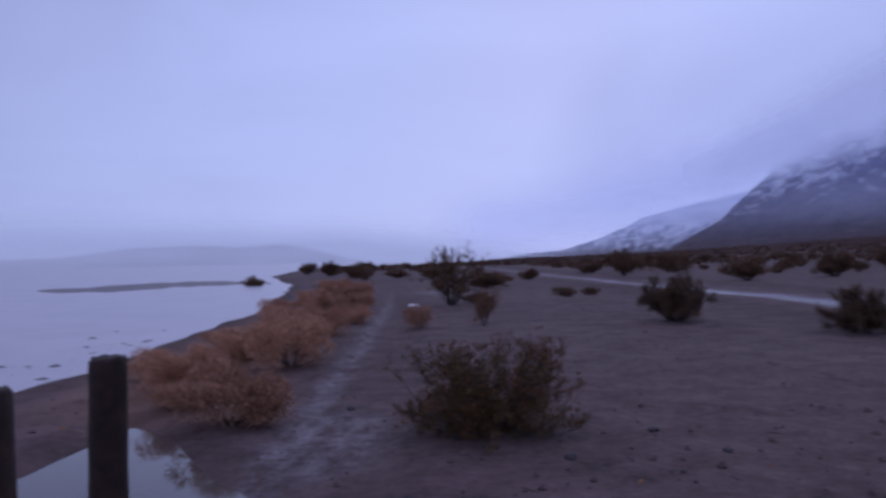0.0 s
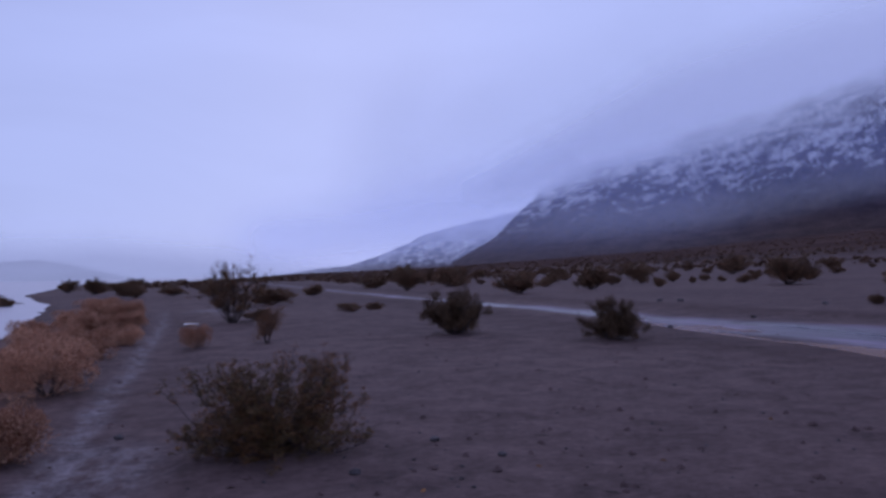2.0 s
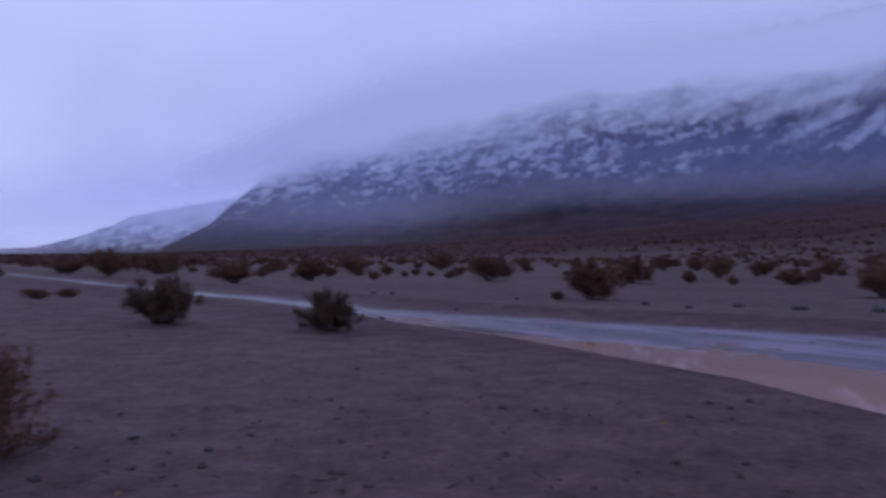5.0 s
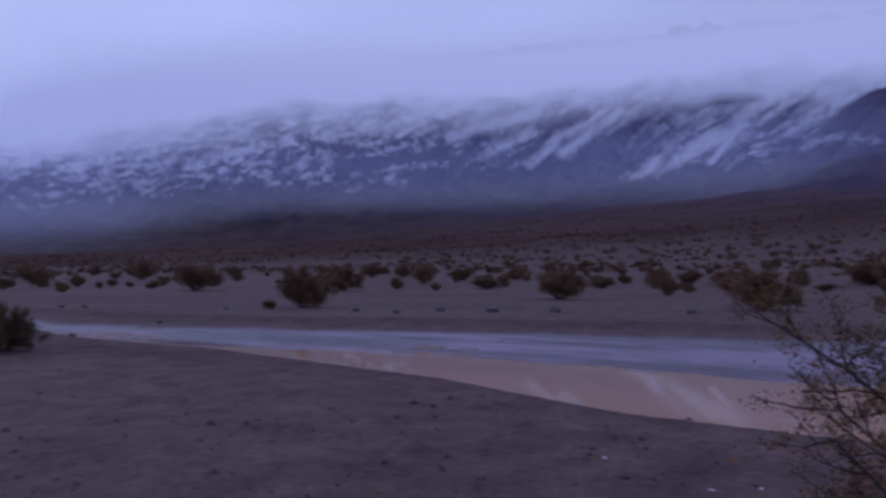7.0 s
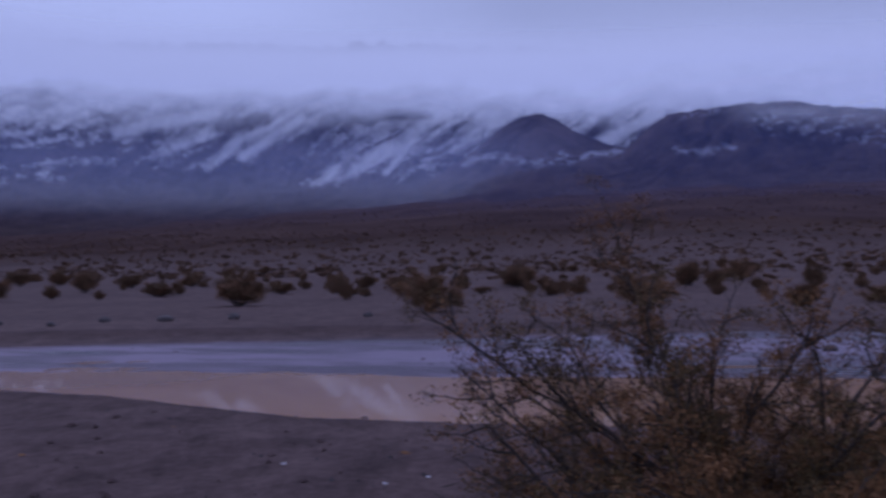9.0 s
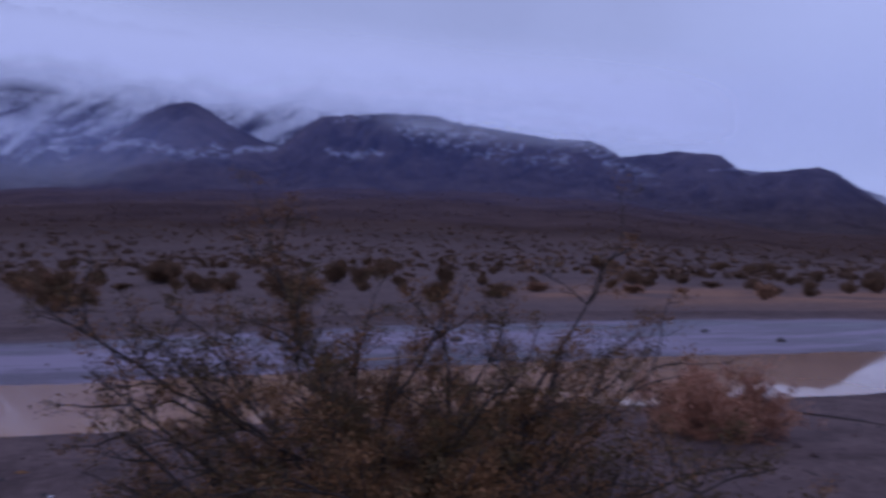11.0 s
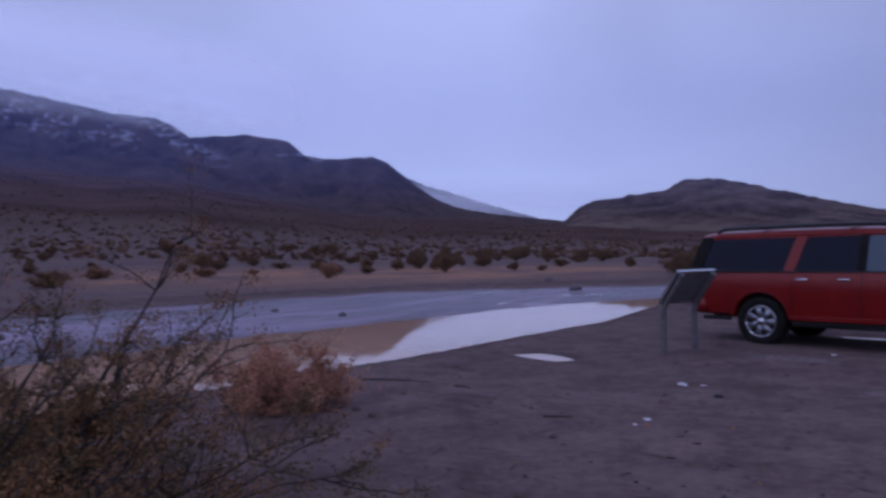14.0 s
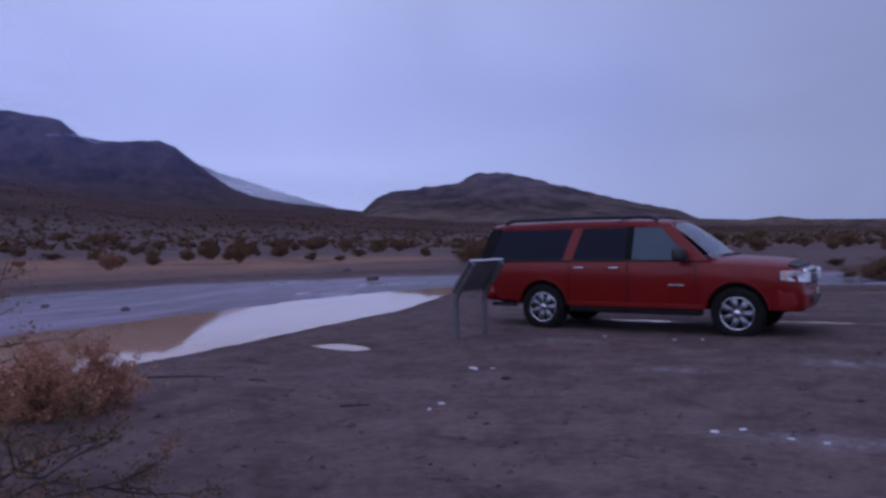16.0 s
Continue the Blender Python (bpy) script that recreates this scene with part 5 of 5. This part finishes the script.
def wayside_panel():
    """Local x: the way the panel slopes up; local y: along the panel."""
    thing = new("wayside_panel")
    span = 0.72
    for side in (-1, 1):
        bm = bmesh.new()
        bar(bm, [(0, side * span / 2, -0.25), (0, side * span / 2, 0.66), (0.04, side * span / 2, 0.76), (0.40, side * span / 2, 1.24)], 0.070, 0.085)
        bmesh.ops.bevel(bm, geom=list(bm.edges), offset=0.006, segments=1, affect="EDGES")
        part("leg", bm, GALVANISED, thing)
    up = Vector((0.36, 0, 0.48)).normalized()
    out = Vector((-up.z, 0, up.x))
    def slab(lo, hi, a, b, y):
        p = [Vector((0.04, 0, 0.76)) + up * s + out * o for s, o in ((lo, a), (hi, a), (hi, b), (lo, b))]
        bm = bmesh.new()
        prism(bm, [(q.x, -y, q.z) for q in p], (0, 2 * y, 0))
        return bm
    part("panel_back", slab(0.0, 0.60, 0.044, 0.056, span / 2 + 0.06), PANEL_BACK, thing, "grey metal panel backing")
    part("panel_face", slab(0.02, 0.58, 0.058, 0.064, span / 2 + 0.04), PANEL_FACE, thing, "faded printed panel face")
    # brighter metal than the other rails puts the lit edge into the colour
    part("top_rail", slab(0.585, 0.622, 0.034, 0.076, span / 2 + 0.075), CHROME, thing, "metal edge rail, made brighter for its lit top edge")
    part("bottom_rail", slab(-0.022, 0.012, 0.034, 0.076, span / 2 + 0.075), GALVANISED, thing)
    for side in (-1, 1):
        bm = bmesh.new()
        p = [Vector((0.04, 0, 0.76)) + up * s + out * o for s, o in ((-0.02, 0.034), (0.62, 0.034), (0.62, 0.076), (-0.02, 0.076))]
        prism(bm, [(q.x, side * (span / 2 + 0.062), q.z) for q in p], (0, side * 0.018, 0))
        part("side_rail", bm, GALVANISED, thing)
    x, y = 4.71, -11.60
    thing.matrix_basis = Matrix.Translation((x, y, height(x, y))) @ Matrix.Rotation(math.atan2(0.32, -0.95), 4, "Z")
    return tagged(thing, "grey metal wayside information panel on two bent legs", "sign")


wayside_panel()


# ---- the red sport utility vehicle ----
# local axes: x forward, y to its left, z up; the origin lies on the ground between the axles
AXLE, HUB, TYRE, HALF_TRACK = 1.665, 0.382, 0.408, 0.845
STATIONS = [  # x, half width, underside, shoulder height, centre height
    (-2.98, 0.86, 0.60, 1.08, 1.14), (-2.94, 0.92, 0.52, 1.16, 1.20), (-2.80, 0.965, 0.47, 1.205, 1.22), (-2.3, 0.985, 0.45, 1.215, 1.23), (-1.6, 0.995, 0.43, 1.22, 1.23), (-0.8, 1.0, 0.42, 1.22, 1.23), (0.2, 1.0, 0.42, 1.22, 1.23),
    (0.95, 0.995, 0.42, 1.215, 1.25), (1.25, 0.99, 0.43, 1.195, 1.275), (1.65, 0.985, 0.43, 1.175, 1.265), (2.1, 0.97, 0.44, 1.145, 1.235), (2.38, 0.935, 0.43, 1.105, 1.195), (2.50, 0.89, 0.42, 1.03, 1.12), (2.575, 0.83, 0.43, 0.92, 0.98), (2.60, 0.80, 0.45, 0.80, 0.84)]


def section(x, w, low, side, top):
    half = [(0.0, low), (w * 0.86, low), (w * 0.955, low + 0.05), (w * 0.975, low + 0.18), (w * 0.995, (low + side) * 0.5), (w, (low * 0.35 + side * 0.65)), (w * 0.985, side - 0.10), (w * 0.955, side - 0.025), (w * 0.91, side), (w * 0.72, side + (top - side) * 0.55), (w * 0.36, side + (top - side) * 0.92), (0.0, top)]
    ring = [(x, y, z) for y, z in half]
    return ring + [(x, -y, z) for y, z in half[-2:0:-1]]


def loft(bm, rings):
    made = [[bm.verts.new(p) for p in r] for r in rings]
    for a, b in zip(made, made[1:]):
        for k in range(len(a)):
            j = (k + 1) % len(a)
            bm.faces.new((a[k], a[j], b[j], b[k]))
    bm.faces.new(made[0][::-1])
    bm.faces.new(made[-1])


def dense_stations():
    """Station values run smoothly between the listed ones."""
    table = np.array(STATIONS)
    xs = np.unique(np.concatenate([table[:, 0], np.arange(-2.9, 2.5, 0.12)]))
    return [section(x, *(np.interp(x, table[:, 0], table[:, k]) for k in range(1, 5))) for x in xs]


def cut_body(parent):
    bm = bmesh.new()
    loft(bm, dense_stations())
    bmesh.ops.recalc_face_normals(bm, faces=bm.faces)
    me = bpy.data.meshes.new("body")
    bm.to_mesh(me)
    bm.free()
    me.materials.append(PAINT)
    body = new("body", me)
    cutter_mesh = bmesh.new()
    for x in (-AXLE, AXLE):
        for y in (-0.86, 0.86):
            bmesh.ops.create_cone(cutter_mesh, cap_ends=True, segments=40, radius1=0.472, radius2=0.472, depth=0.62, matrix=Matrix.Translation((x, y, HUB + 0.02)) @ Matrix.Rotation(radians(90), 4, "X"))
    cm = bpy.data.meshes.new("arch")
    cutter_mesh.to_mesh(cm)
    cutter_mesh.free()
    cutter = new("arch", cm)
    mod = body.modifiers.new("arch", "BOOLEAN")
    mod.operation, mod.object, mod.solver = "DIFFERENCE", cutter, "EXACT"
    bpy.context.view_layer.update()
    cut = bpy.data.meshes.new_from_object(body.evaluated_get(bpy.context.evaluated_depsgraph_get()))
    body.modifiers.clear()
    body.data = cut
    cut.name = "body"
    bpy.data.objects.remove(cutter)
    cut.polygons.foreach_set("use_smooth", [True] * len(cut.polygons))
    sharp = cut.attributes.new("sharp_edge", "BOOLEAN", "EDGE")
    bm = bmesh.new()
    bm.from_mesh(cut)
    flags = [len(e.link_faces) == 2 and e.calc_face_angle(0) > radians(38) for e in bm.edges]
    bm.free()
    sharp.data.foreach_set("value", flags)
    body.parent = parent
    return body


def side_point(x, s, side, inset=0.0):
    """A point on the cabin's side: s runs from the belt line (0) to the roof edge (1)."""
    y = 0.955 + (0.735 - 0.955) * s + 0.02 * math.sin(math.pi * s)
    return Vector((x, side * (y - inset), 1.205 + (1.815 - 1.205) * s))


def side_slab(parent, name, mat, side, bottom, top, s0=0.0, s1=1.0, inset=0.0, thick=0.05, label=""):
    """A pillar or pane on the cabin's side, between the belt line's and the roof line's stretches of x."""
    bm = bmesh.new()
    rows = 5
    outer, inner = [], []
    for i in range(rows):
        s = s0 + (s1 - s0) * i / (rows - 1)
        xs = [bottom[k] + (top[k] - bottom[k]) * s for k in (0, 1)]
        outer.append([bm.verts.new(side_point(x, s, side, inset)) for x in xs])
        inner.append([bm.verts.new(side_point(x, s, side, inset + thick)) for x in xs])
    for a, b in ((0, 1),):
        for i in range(rows - 1):
            bm.faces.new((outer[i][0], outer[i][1], outer[i + 1][1], outer[i + 1][0]))
            bm.faces.new((inner[i][1], inner[i][0], inner[i + 1][0], inner[i + 1][1]))
            for k in (0, 1):
                bm.faces.new((outer[i][k], outer[i + 1][k], inner[i + 1][k], inner[i][k]))
    bm.faces.new((outer[0][1], outer[0][0], inner[0][0], inner[0][1]))
    bm.faces.new((outer[-1][0], outer[-1][1], inner[-1][1], inner[-1][0]))
    return part(name, bm, mat, parent, label, shade=False)


def wheel(parent, x, side, label=""):
    hub = new("wheel")
    hub.parent = parent
    hub.matrix_basis = Matrix.Translation((x, side * HALF_TRACK, HUB)) @ Matrix.Rotation(radians(90 if side < 0 else -90), 4, "X")
    # local z points outwards
    def lathe(profile, segments=48):
        bm = bmesh.new()
        rings = [[bm.verts.new((r * math.cos(a), r * math.sin(a), z)) for a in (2 * math.pi * k / segments for k in range(segments))] for r, z in profile]
        for p, q in zip(rings, rings[1:]):
            for k in range(segments):
                j = (k + 1) % segments
                bm.faces.new((p[k], p[j], q[j], q[k]))
        return bm
    part("tyre", lathe([(0.262, -0.12), (0.30, -0.135), (0.365, -0.135), (0.402, -0.11), (TYRE, -0.06), (TYRE, 0.06), (0.402, 0.11), (0.365, 0.135), (0.30, 0.135), (0.262, 0.115), (0.258, 0.10)]), RUBBER, hub, shade=True)
    rim = part("rim", lathe([(0.262, 0.112), (0.262, 0.120), (0.245, 0.118), (0.235, 0.085), (0.228, -0.02), (0.0, -0.03)]), BLACK_TRIM, hub, "dark wheel barrel", shade=True)
    part("rim_lip", lathe([(0.264, 0.108), (0.266, 0.122), (0.244, 0.124), (0.236, 0.100)]), CHROME, rim, "bright rim edge", shade=True)
    for k in range(7):
        a = 2 * math.pi * k / 7
        bm = bmesh.new()
        prism(bm, [(0.03, -0.036, 0.085), (0.245, -0.062, 0.10), (0.245, 0.062, 0.10), (0.03, 0.036, 0.085)], (0, 0, 0.022))
        bmesh.ops.rotate(bm, verts=bm.verts, cent=(0, 0, 0), matrix=Matrix.Rotation(a, 3, "Z"))
        bmesh.ops.bevel(bm, geom=list(bm.edges), offset=0.008, segments=2, affect="EDGES")
        part("spoke", bm, ALLOY, rim, "bright alloy spoke", shade=True)
    part("hub_cap", lathe([(0.062, 0.09), (0.062, 0.118), (0.045, 0.128), (0.0, 0.130)], 24), CHROME, rim, shade=True)
    return hub


def suv():
    car = new("suv")
    tagged(car, "red long-wheelbase sport utility vehicle parked on wet dirt", "car")
    body = cut_body(car)
    # underbody and wheel wells
    bm = bmesh.new()
    box(bm, (-2.7, -0.62, 0.40), (2.35, 0.62, 0.86), 0.02)
    part("underbody", bm, BLACK_TRIM, car)
    for side in (-1, 1):
        for x in (-AXLE, AXLE):
            bm = bmesh.new()
            rings = []
            for r, y in ((0.468, 0.972), (0.492, 0.992), (0.502, 0.985)):
                rings.append([bm.verts.new((x + r * math.cos(a), side * (y + 0.008), HUB + 0.02 + r * math.sin(a))) for a in np.radians(np.linspace(6, 174, 36))])
            for p, q in zip(rings, rings[1:]):
                for k in range(35):
                    bm.faces.new((p[k], p[k + 1], q[k + 1], q[k]))
            part("wheel_arch", bm, PAINT, car, shade=True)
            wheel(car, x, side)
        bm = bmesh.new()
        box(bm, (-1.14, side * 0.90 - 0.10, 0.325), (1.12, side * 0.90 + 0.12, 0.415), 0.02)
        part("running_board", bm, RUBBER, car, "black running board")
        bm = bmesh.new()
        box(bm, (-1.17, side * 0.975 - 0.012, 0.43), (1.17, side * 0.975 + 0.016, 0.50), 0.006)
        part("rocker_trim", bm, PAINT, car)
        # cabin side: pillars and panes
        side_slab(car, "pillar", PAINT, side, (0.98, 1.24), (0.40, 0.60))
        side_slab(car, "pillar", RUBBER, side, (-0.14, -0.02), (-0.14, -0.02), label="black door pillar")
        side_slab(car, "pillar", PAINT, side, (-1.28, -1.10), (-1.11, -0.93))
        side_slab(car, "pillar", RUBBER, side, (-2.97, -2.74), (-2.80, -2.58), label="black rear pillar")
        side_slab(car, "window_header", PAINT, side, (-2.80, 0.55), (-2.80, 0.55), 0.93, 1.0, 0.002)
        side_slab(car, "side_window", PRIVACY_GLASS, side, (-2.75, -1.27), (-2.59, -1.10), 0.03, 0.94, 0.012, 0.006, "dark tinted rear quarter window")
        side_slab(car, "side_window", PRIVACY_GLASS, side, (-1.11, -0.13), (-0.94, -0.13), 0.03, 0.94, 0.012, 0.006, "dark tinted rear door window")
        side_slab(car, "side_window", SIDE_GLASS, side, (-0.03, 1.00), (-0.03, 0.42), 0.03, 0.94, 0.012, 0.006, "lightly tinted front door window")
        bm = bmesh.new()
        box(bm, (-2.74, side * 0.955 - 0.012, 1.205), (1.0, side * 0.955 + 0.010, 1.228), 0.004)
        part("belt_trim", bm, BLACK_TRIM, car, "black window trim")
        # doors: gaps and handles
        for x in (1.06, -0.08, -1.14):
            bm = bmesh.new()
            prism(bm, [(x - 0.003, side * 0.990, 0.52), (x + 0.003, side * 0.990, 0.52), (x + 0.003, side * 0.988, 1.19), (x - 0.003, side * 0.988, 1.19)], (0, side * 0.012, 0))
            part("door_gap", bm, SEAM, car)
        for x in (-0.32, -1.24 + 0.28):
            bm = bmesh.new()
            box(bm, (x - 0.09, side * 1.002 - 0.012, 1.075), (x + 0.09, side * 1.002 + 0.032, 1.108), 0.010)
            part("door_handle", bm, CHROME, car, "bright chrome door handle", shade=True)
        bm = bmesh.new()
        box(bm, (0.60, side * 0.996 - 0.01, 0.80), (0.86, side * 0.996 + 0.014, 0.826), 0.004)
        part("badge", bm, CHROME, car, "bright metal door badge")
        # mirror
        bm = bmesh.new()
        box(bm, (0.74, side * 1.13 - 0.13, 1.22), (0.92, side * 1.13 + 0.11, 1.42), 0.035)
        mirror = part("mirror", bm, BLACK_TRIM, car, "black door mirror", shade=True)
        bm = bmesh.new()
        box(bm, (0.80, side * 0.99 - 0.05, 1.20), (0.88, side * 0.99 + 0.06, 1.25), 0.01)
        part("mirror_arm", bm, BLACK_TRIM, mirror)
        # roof rail
        bm = bmesh.new()
        rail = [Vector((x, side * 0.66, z)) for x, z in ((-2.55, 1.895), (-2.42, 1.955), (-1.5, 1.965), (-0.6, 1.965), (0.22, 1.95), (0.36, 1.895))]
        v, f = [], []
        tube(v, f, rail, 0.033, 0.033, 8)
        me = mesh_from("roof_rail", v, f, BLACK_TRIM)
        bm.from_mesh(me)
        part("roof_rail", bm, BLACK_TRIM, car, "black roof rail", shade=True)
        # lamps
        bm = bmesh.new()
        prism(bm, [(2.30, side * 0.948, 0.915), (2.30, side * 0.955, 1.05), (2.47, side * 0.925, 1.058), (2.57, side * 0.86, 1.045), (2.625, side * 0.74, 1.035), (2.64, side * 0.56, 1.03), (2.64, side * 0.56, 0.88), (2.625, side * 0.76, 0.88), (2.57, side * 0.88, 0.89), (2.45, side * 0.935, 0.90)], (0.028, side * 0.012, 0))
        lamp = part("headlight", bm, LAMP_LENS, car, "clear chrome headlight")
        bm = bmesh.new()
        prism(bm, [(2.33, side * 0.964, 0.935), (2.33, side * 0.968, 1.03), (2.375, side * 0.957, 1.033), (2.375, side * 0.957, 0.932)], (0.02, side * 0.014, 0))
        part("turn_signal", bm, AMBER, lamp, "amber turn signal")
        bm = bmesh.new()
        prism(bm, [(-2.93, side * 0.93, 0.92), (-2.82, side * 0.965, 0.92), (-2.82, side * 0.962, 1.19), (-2.93, side * 0.93, 1.18)], (-0.03, side * 0.012, 0))
        part("tail_light", bm, RED_LAMP, car, "red tail light")
        bm = bmesh.new()
        bmesh.ops.create_cone(bm, cap_ends=True, segments=20, radius1=0.055, radius2=0.055, depth=0.05, matrix=Matrix.Translation((2.60, side * 0.62, 0.56)) @ Matrix.Rotation(radians(90), 4, "Y"))
        part("fog_light", bm, LAMP_LENS, car)
    # roof, windscreen, tailgate glass
    bm = bmesh.new()
    rings = []
    for x, drop in ((-2.86, 0.10), (-2.78, 0.035), (-2.5, 0.012), (-1.4, 0.0), (-0.3, 0.005), (0.3, 0.025), (0.52, 0.05), (0.60, 0.075)):
        half = [(0.750, 1.800), (0.735, 1.835), (0.69, 1.875), (0.60, 1.905), (0.3, 1.932), (0.0, 1.938)]
        ring = [(x, y, z - drop) for y, z in half] + [(x, -y, z - drop) for y, z in half[-2::-1]] + [(x, -0.70, 1.79 - drop), (x, 0.70, 1.79 - drop)]
        rings.append(ring)
    loft(bm, rings)
    part("roof", bm, PAINT, car, shade=True)
    for x in (-1.75, -0.35):
        bm = bmesh.new()
        box(bm, (x - 0.035, -0.66, 1.955), (x + 0.035, 0.66, 1.985), 0.01)
        part("cross_bar", bm, BLACK_TRIM, car, "black roof cross bar")
    bm = bmesh.new()
    rows = [[Vector((1.30 + 0.10 * (1 - (k / 4) ** 2) + (0.55 - 1.30) * s - 0.05 * s * (1 - (k / 4) ** 2) * 0, k / 4 * (0.86 + (0.69 - 0.86) * s), 1.235 + (1.835 - 1.235) * s + 0.03 * math.sin(math.pi * s))) for k in range(-4, 5)] for s in np.linspace(0, 1, 6)]
    grid = [[bm.verts.new(p) for p in r] for r in rows]
    for a, b in zip(grid, grid[1:]):
        for k in range(8):
            bm.faces.new((a[k], a[k + 1], b[k + 1], b[k]))
    bmesh.ops.solidify(bm, geom=list(bm.faces), thickness=0.006)
    part("windscreen", bm, CLEAR_GLASS, car, "pale reflecting windscreen", shade=True)
    bm = bmesh.new()
    prism(bm, [(-2.975, -0.80, 1.24), (-2.975, 0.80, 1.24), (-2.83, 0.66, 1.76), (-2.83, -0.66, 1.76)], (0.008, 0, 0.002))
    part("rear_window", bm, PRIVACY_GLASS, car, "dark tinted tailgate window")
    bm = bmesh.new()
    prism(bm, [(1.22, -0.80, 1.262), (1.36, -0.1, 1.285), (1.36, 0.8, 1.27), (1.28, 0.84, 1.262)], (0.02, 0, 0.02))
    part("wiper", bm, BLACK_TRIM, car, "black wiper blades at the windscreen's foot")
    # nose
    bm = bmesh.new()
    box(bm, (2.545, -0.56, 0.80), (2.615, 0.56, 1.075), 0.02)
    grille = part("grille", bm, CHROME, car, "bright chrome grille frame", shade=True)
    for z in (0.842, 0.926, 1.010):
        for y in (-0.27, 0.27):
            bm = bmesh.new()
            box(bm, (2.585, y - 0.235, z - 0.027), (2.622, y + 0.235, z + 0.027), 0.008)
            part("grille_opening", bm, DARK_GRILLE, grille, "dark grille opening")
    bm = bmesh.new()
    prism(bm, [(2.38, -0.80, 1.120), (2.50, -0.66, 1.085), (2.535, 0.0, 1.110), (2.50, 0.66, 1.085), (2.38, 0.80, 1.120), (2.38, 0.60, 1.155), (2.41, 0.0, 1.180), (2.38, -0.60, 1.155)], (0.012, 0, 0.024))
    part("hood_deflector", bm, BLACK_TRIM, car, "dark plastic bonnet deflector")
    bm = bmesh.new()
    rings = []
    for y, x in ((-0.95, 2.28), (-0.90, 2.48), (-0.72, 2.62), (-0.3, 2.67), (0.3, 2.67), (0.72, 2.62), (0.90, 2.48), (0.95, 2.28)):
        rings.append([(x - 0.16, y * 0.96, 0.47), (x - 0.03, y, 0.46), (x, y, 0.54), (x, y, 0.68), (x - 0.02, y, 0.755), (x - 0.16, y * 0.96, 0.77)])
    loft(bm, rings)
    bumper = part("front_bumper", bm, PAINT, car)
    bm = bmesh.new()
    box(bm, (2.60, -0.46, 0.545), (2.685, 0.46, 0.64), 0.015)
    part("bumper_intake", bm, BLACK_TRIM, bumper, "black lower intake")
    bm = bmesh.new()
    box(bm, (2.675, -0.16, 0.66), (2.690, 0.16, 0.75), 0.004)
    part("number_plate", bm, PANEL_FACE, bumper, "plain pale number plate")
    bm = bmesh.new()
    for_side = [(-0.97, -2.72), (-0.93, -2.93), (-0.6, -3.02), (0.6, -3.02), (0.93, -2.93), (0.97, -2.72)]
    loft(bm, [[(x + 0.14, y * 0.95, 0.50), (x, y, 0.49), (x - 0.015, y, 0.62), (x, y, 0.74), (x + 0.14, y * 0.95, 0.75)] for y, x in for_side])
    part("rear_bumper", bm, PAINT, car, shade=True)
    bm = bmesh.new()
    box(bm, (-3.06, -0.07, 0.40), (-2.6, 0.07, 0.50), 0.01)
    part("tow_hitch", bm, BLACK_TRIM, car)
    bm = bmesh.new()
    bmesh.ops.create_cone(bm, cap_ends=True, segments=16, radius1=0.035, radius2=0.035, depth=0.5, matrix=Matrix.Translation((-2.52, -0.80, 0.40)) @ Matrix.Rotation(radians(90), 4, "Y"))
    part("exhaust_pipe", bm, BLACK_TRIM, car, shade=True)
    # what shows through the glass
    for x, y in ((0.12, -0.42), (0.12, 0.42), (-0.85, -0.42), (-0.85, 0.42), (-1.75, 0.0)):
        wide = 0.25 if y else 0.62
        bm = bmesh.new()
        box(bm, (x - 0.08, y - wide, 1.0), (x + 0.06, y + wide, 1.50), 0.04)
        if y:
            box(bm, (x - 0.07, y - 0.13, 1.52), (x + 0.03, y + 0.13, 1.70), 0.03)
        part("seat_back", bm, CABIN, car, shade=True)
    bm = bmesh.new()
    box(bm, (0.86, -0.80, 1.12), (1.20, 0.80, 1.275), 0.05)
    part("dashboard", bm, BLACK_TRIM, car, shade=True)
    bm = bmesh.new()
    bmesh.ops.create_cone(bm, cap_ends=True, segments=24, radius1=0.19, radius2=0.19, depth=0.03, matrix=Matrix.Translation((0.72, 0.42, 1.25)) @ Matrix.Rotation(radians(65), 4, "Y"))
    part("steering_wheel", bm, BLACK_TRIM, car)
    turn = math.atan2(0.54, -3.32)
    car.matrix_basis = Matrix.Translation((2.12, -13.8, -0.02)) @ Matrix.Rotation(turn, 4, "Z")
    return car


suv()
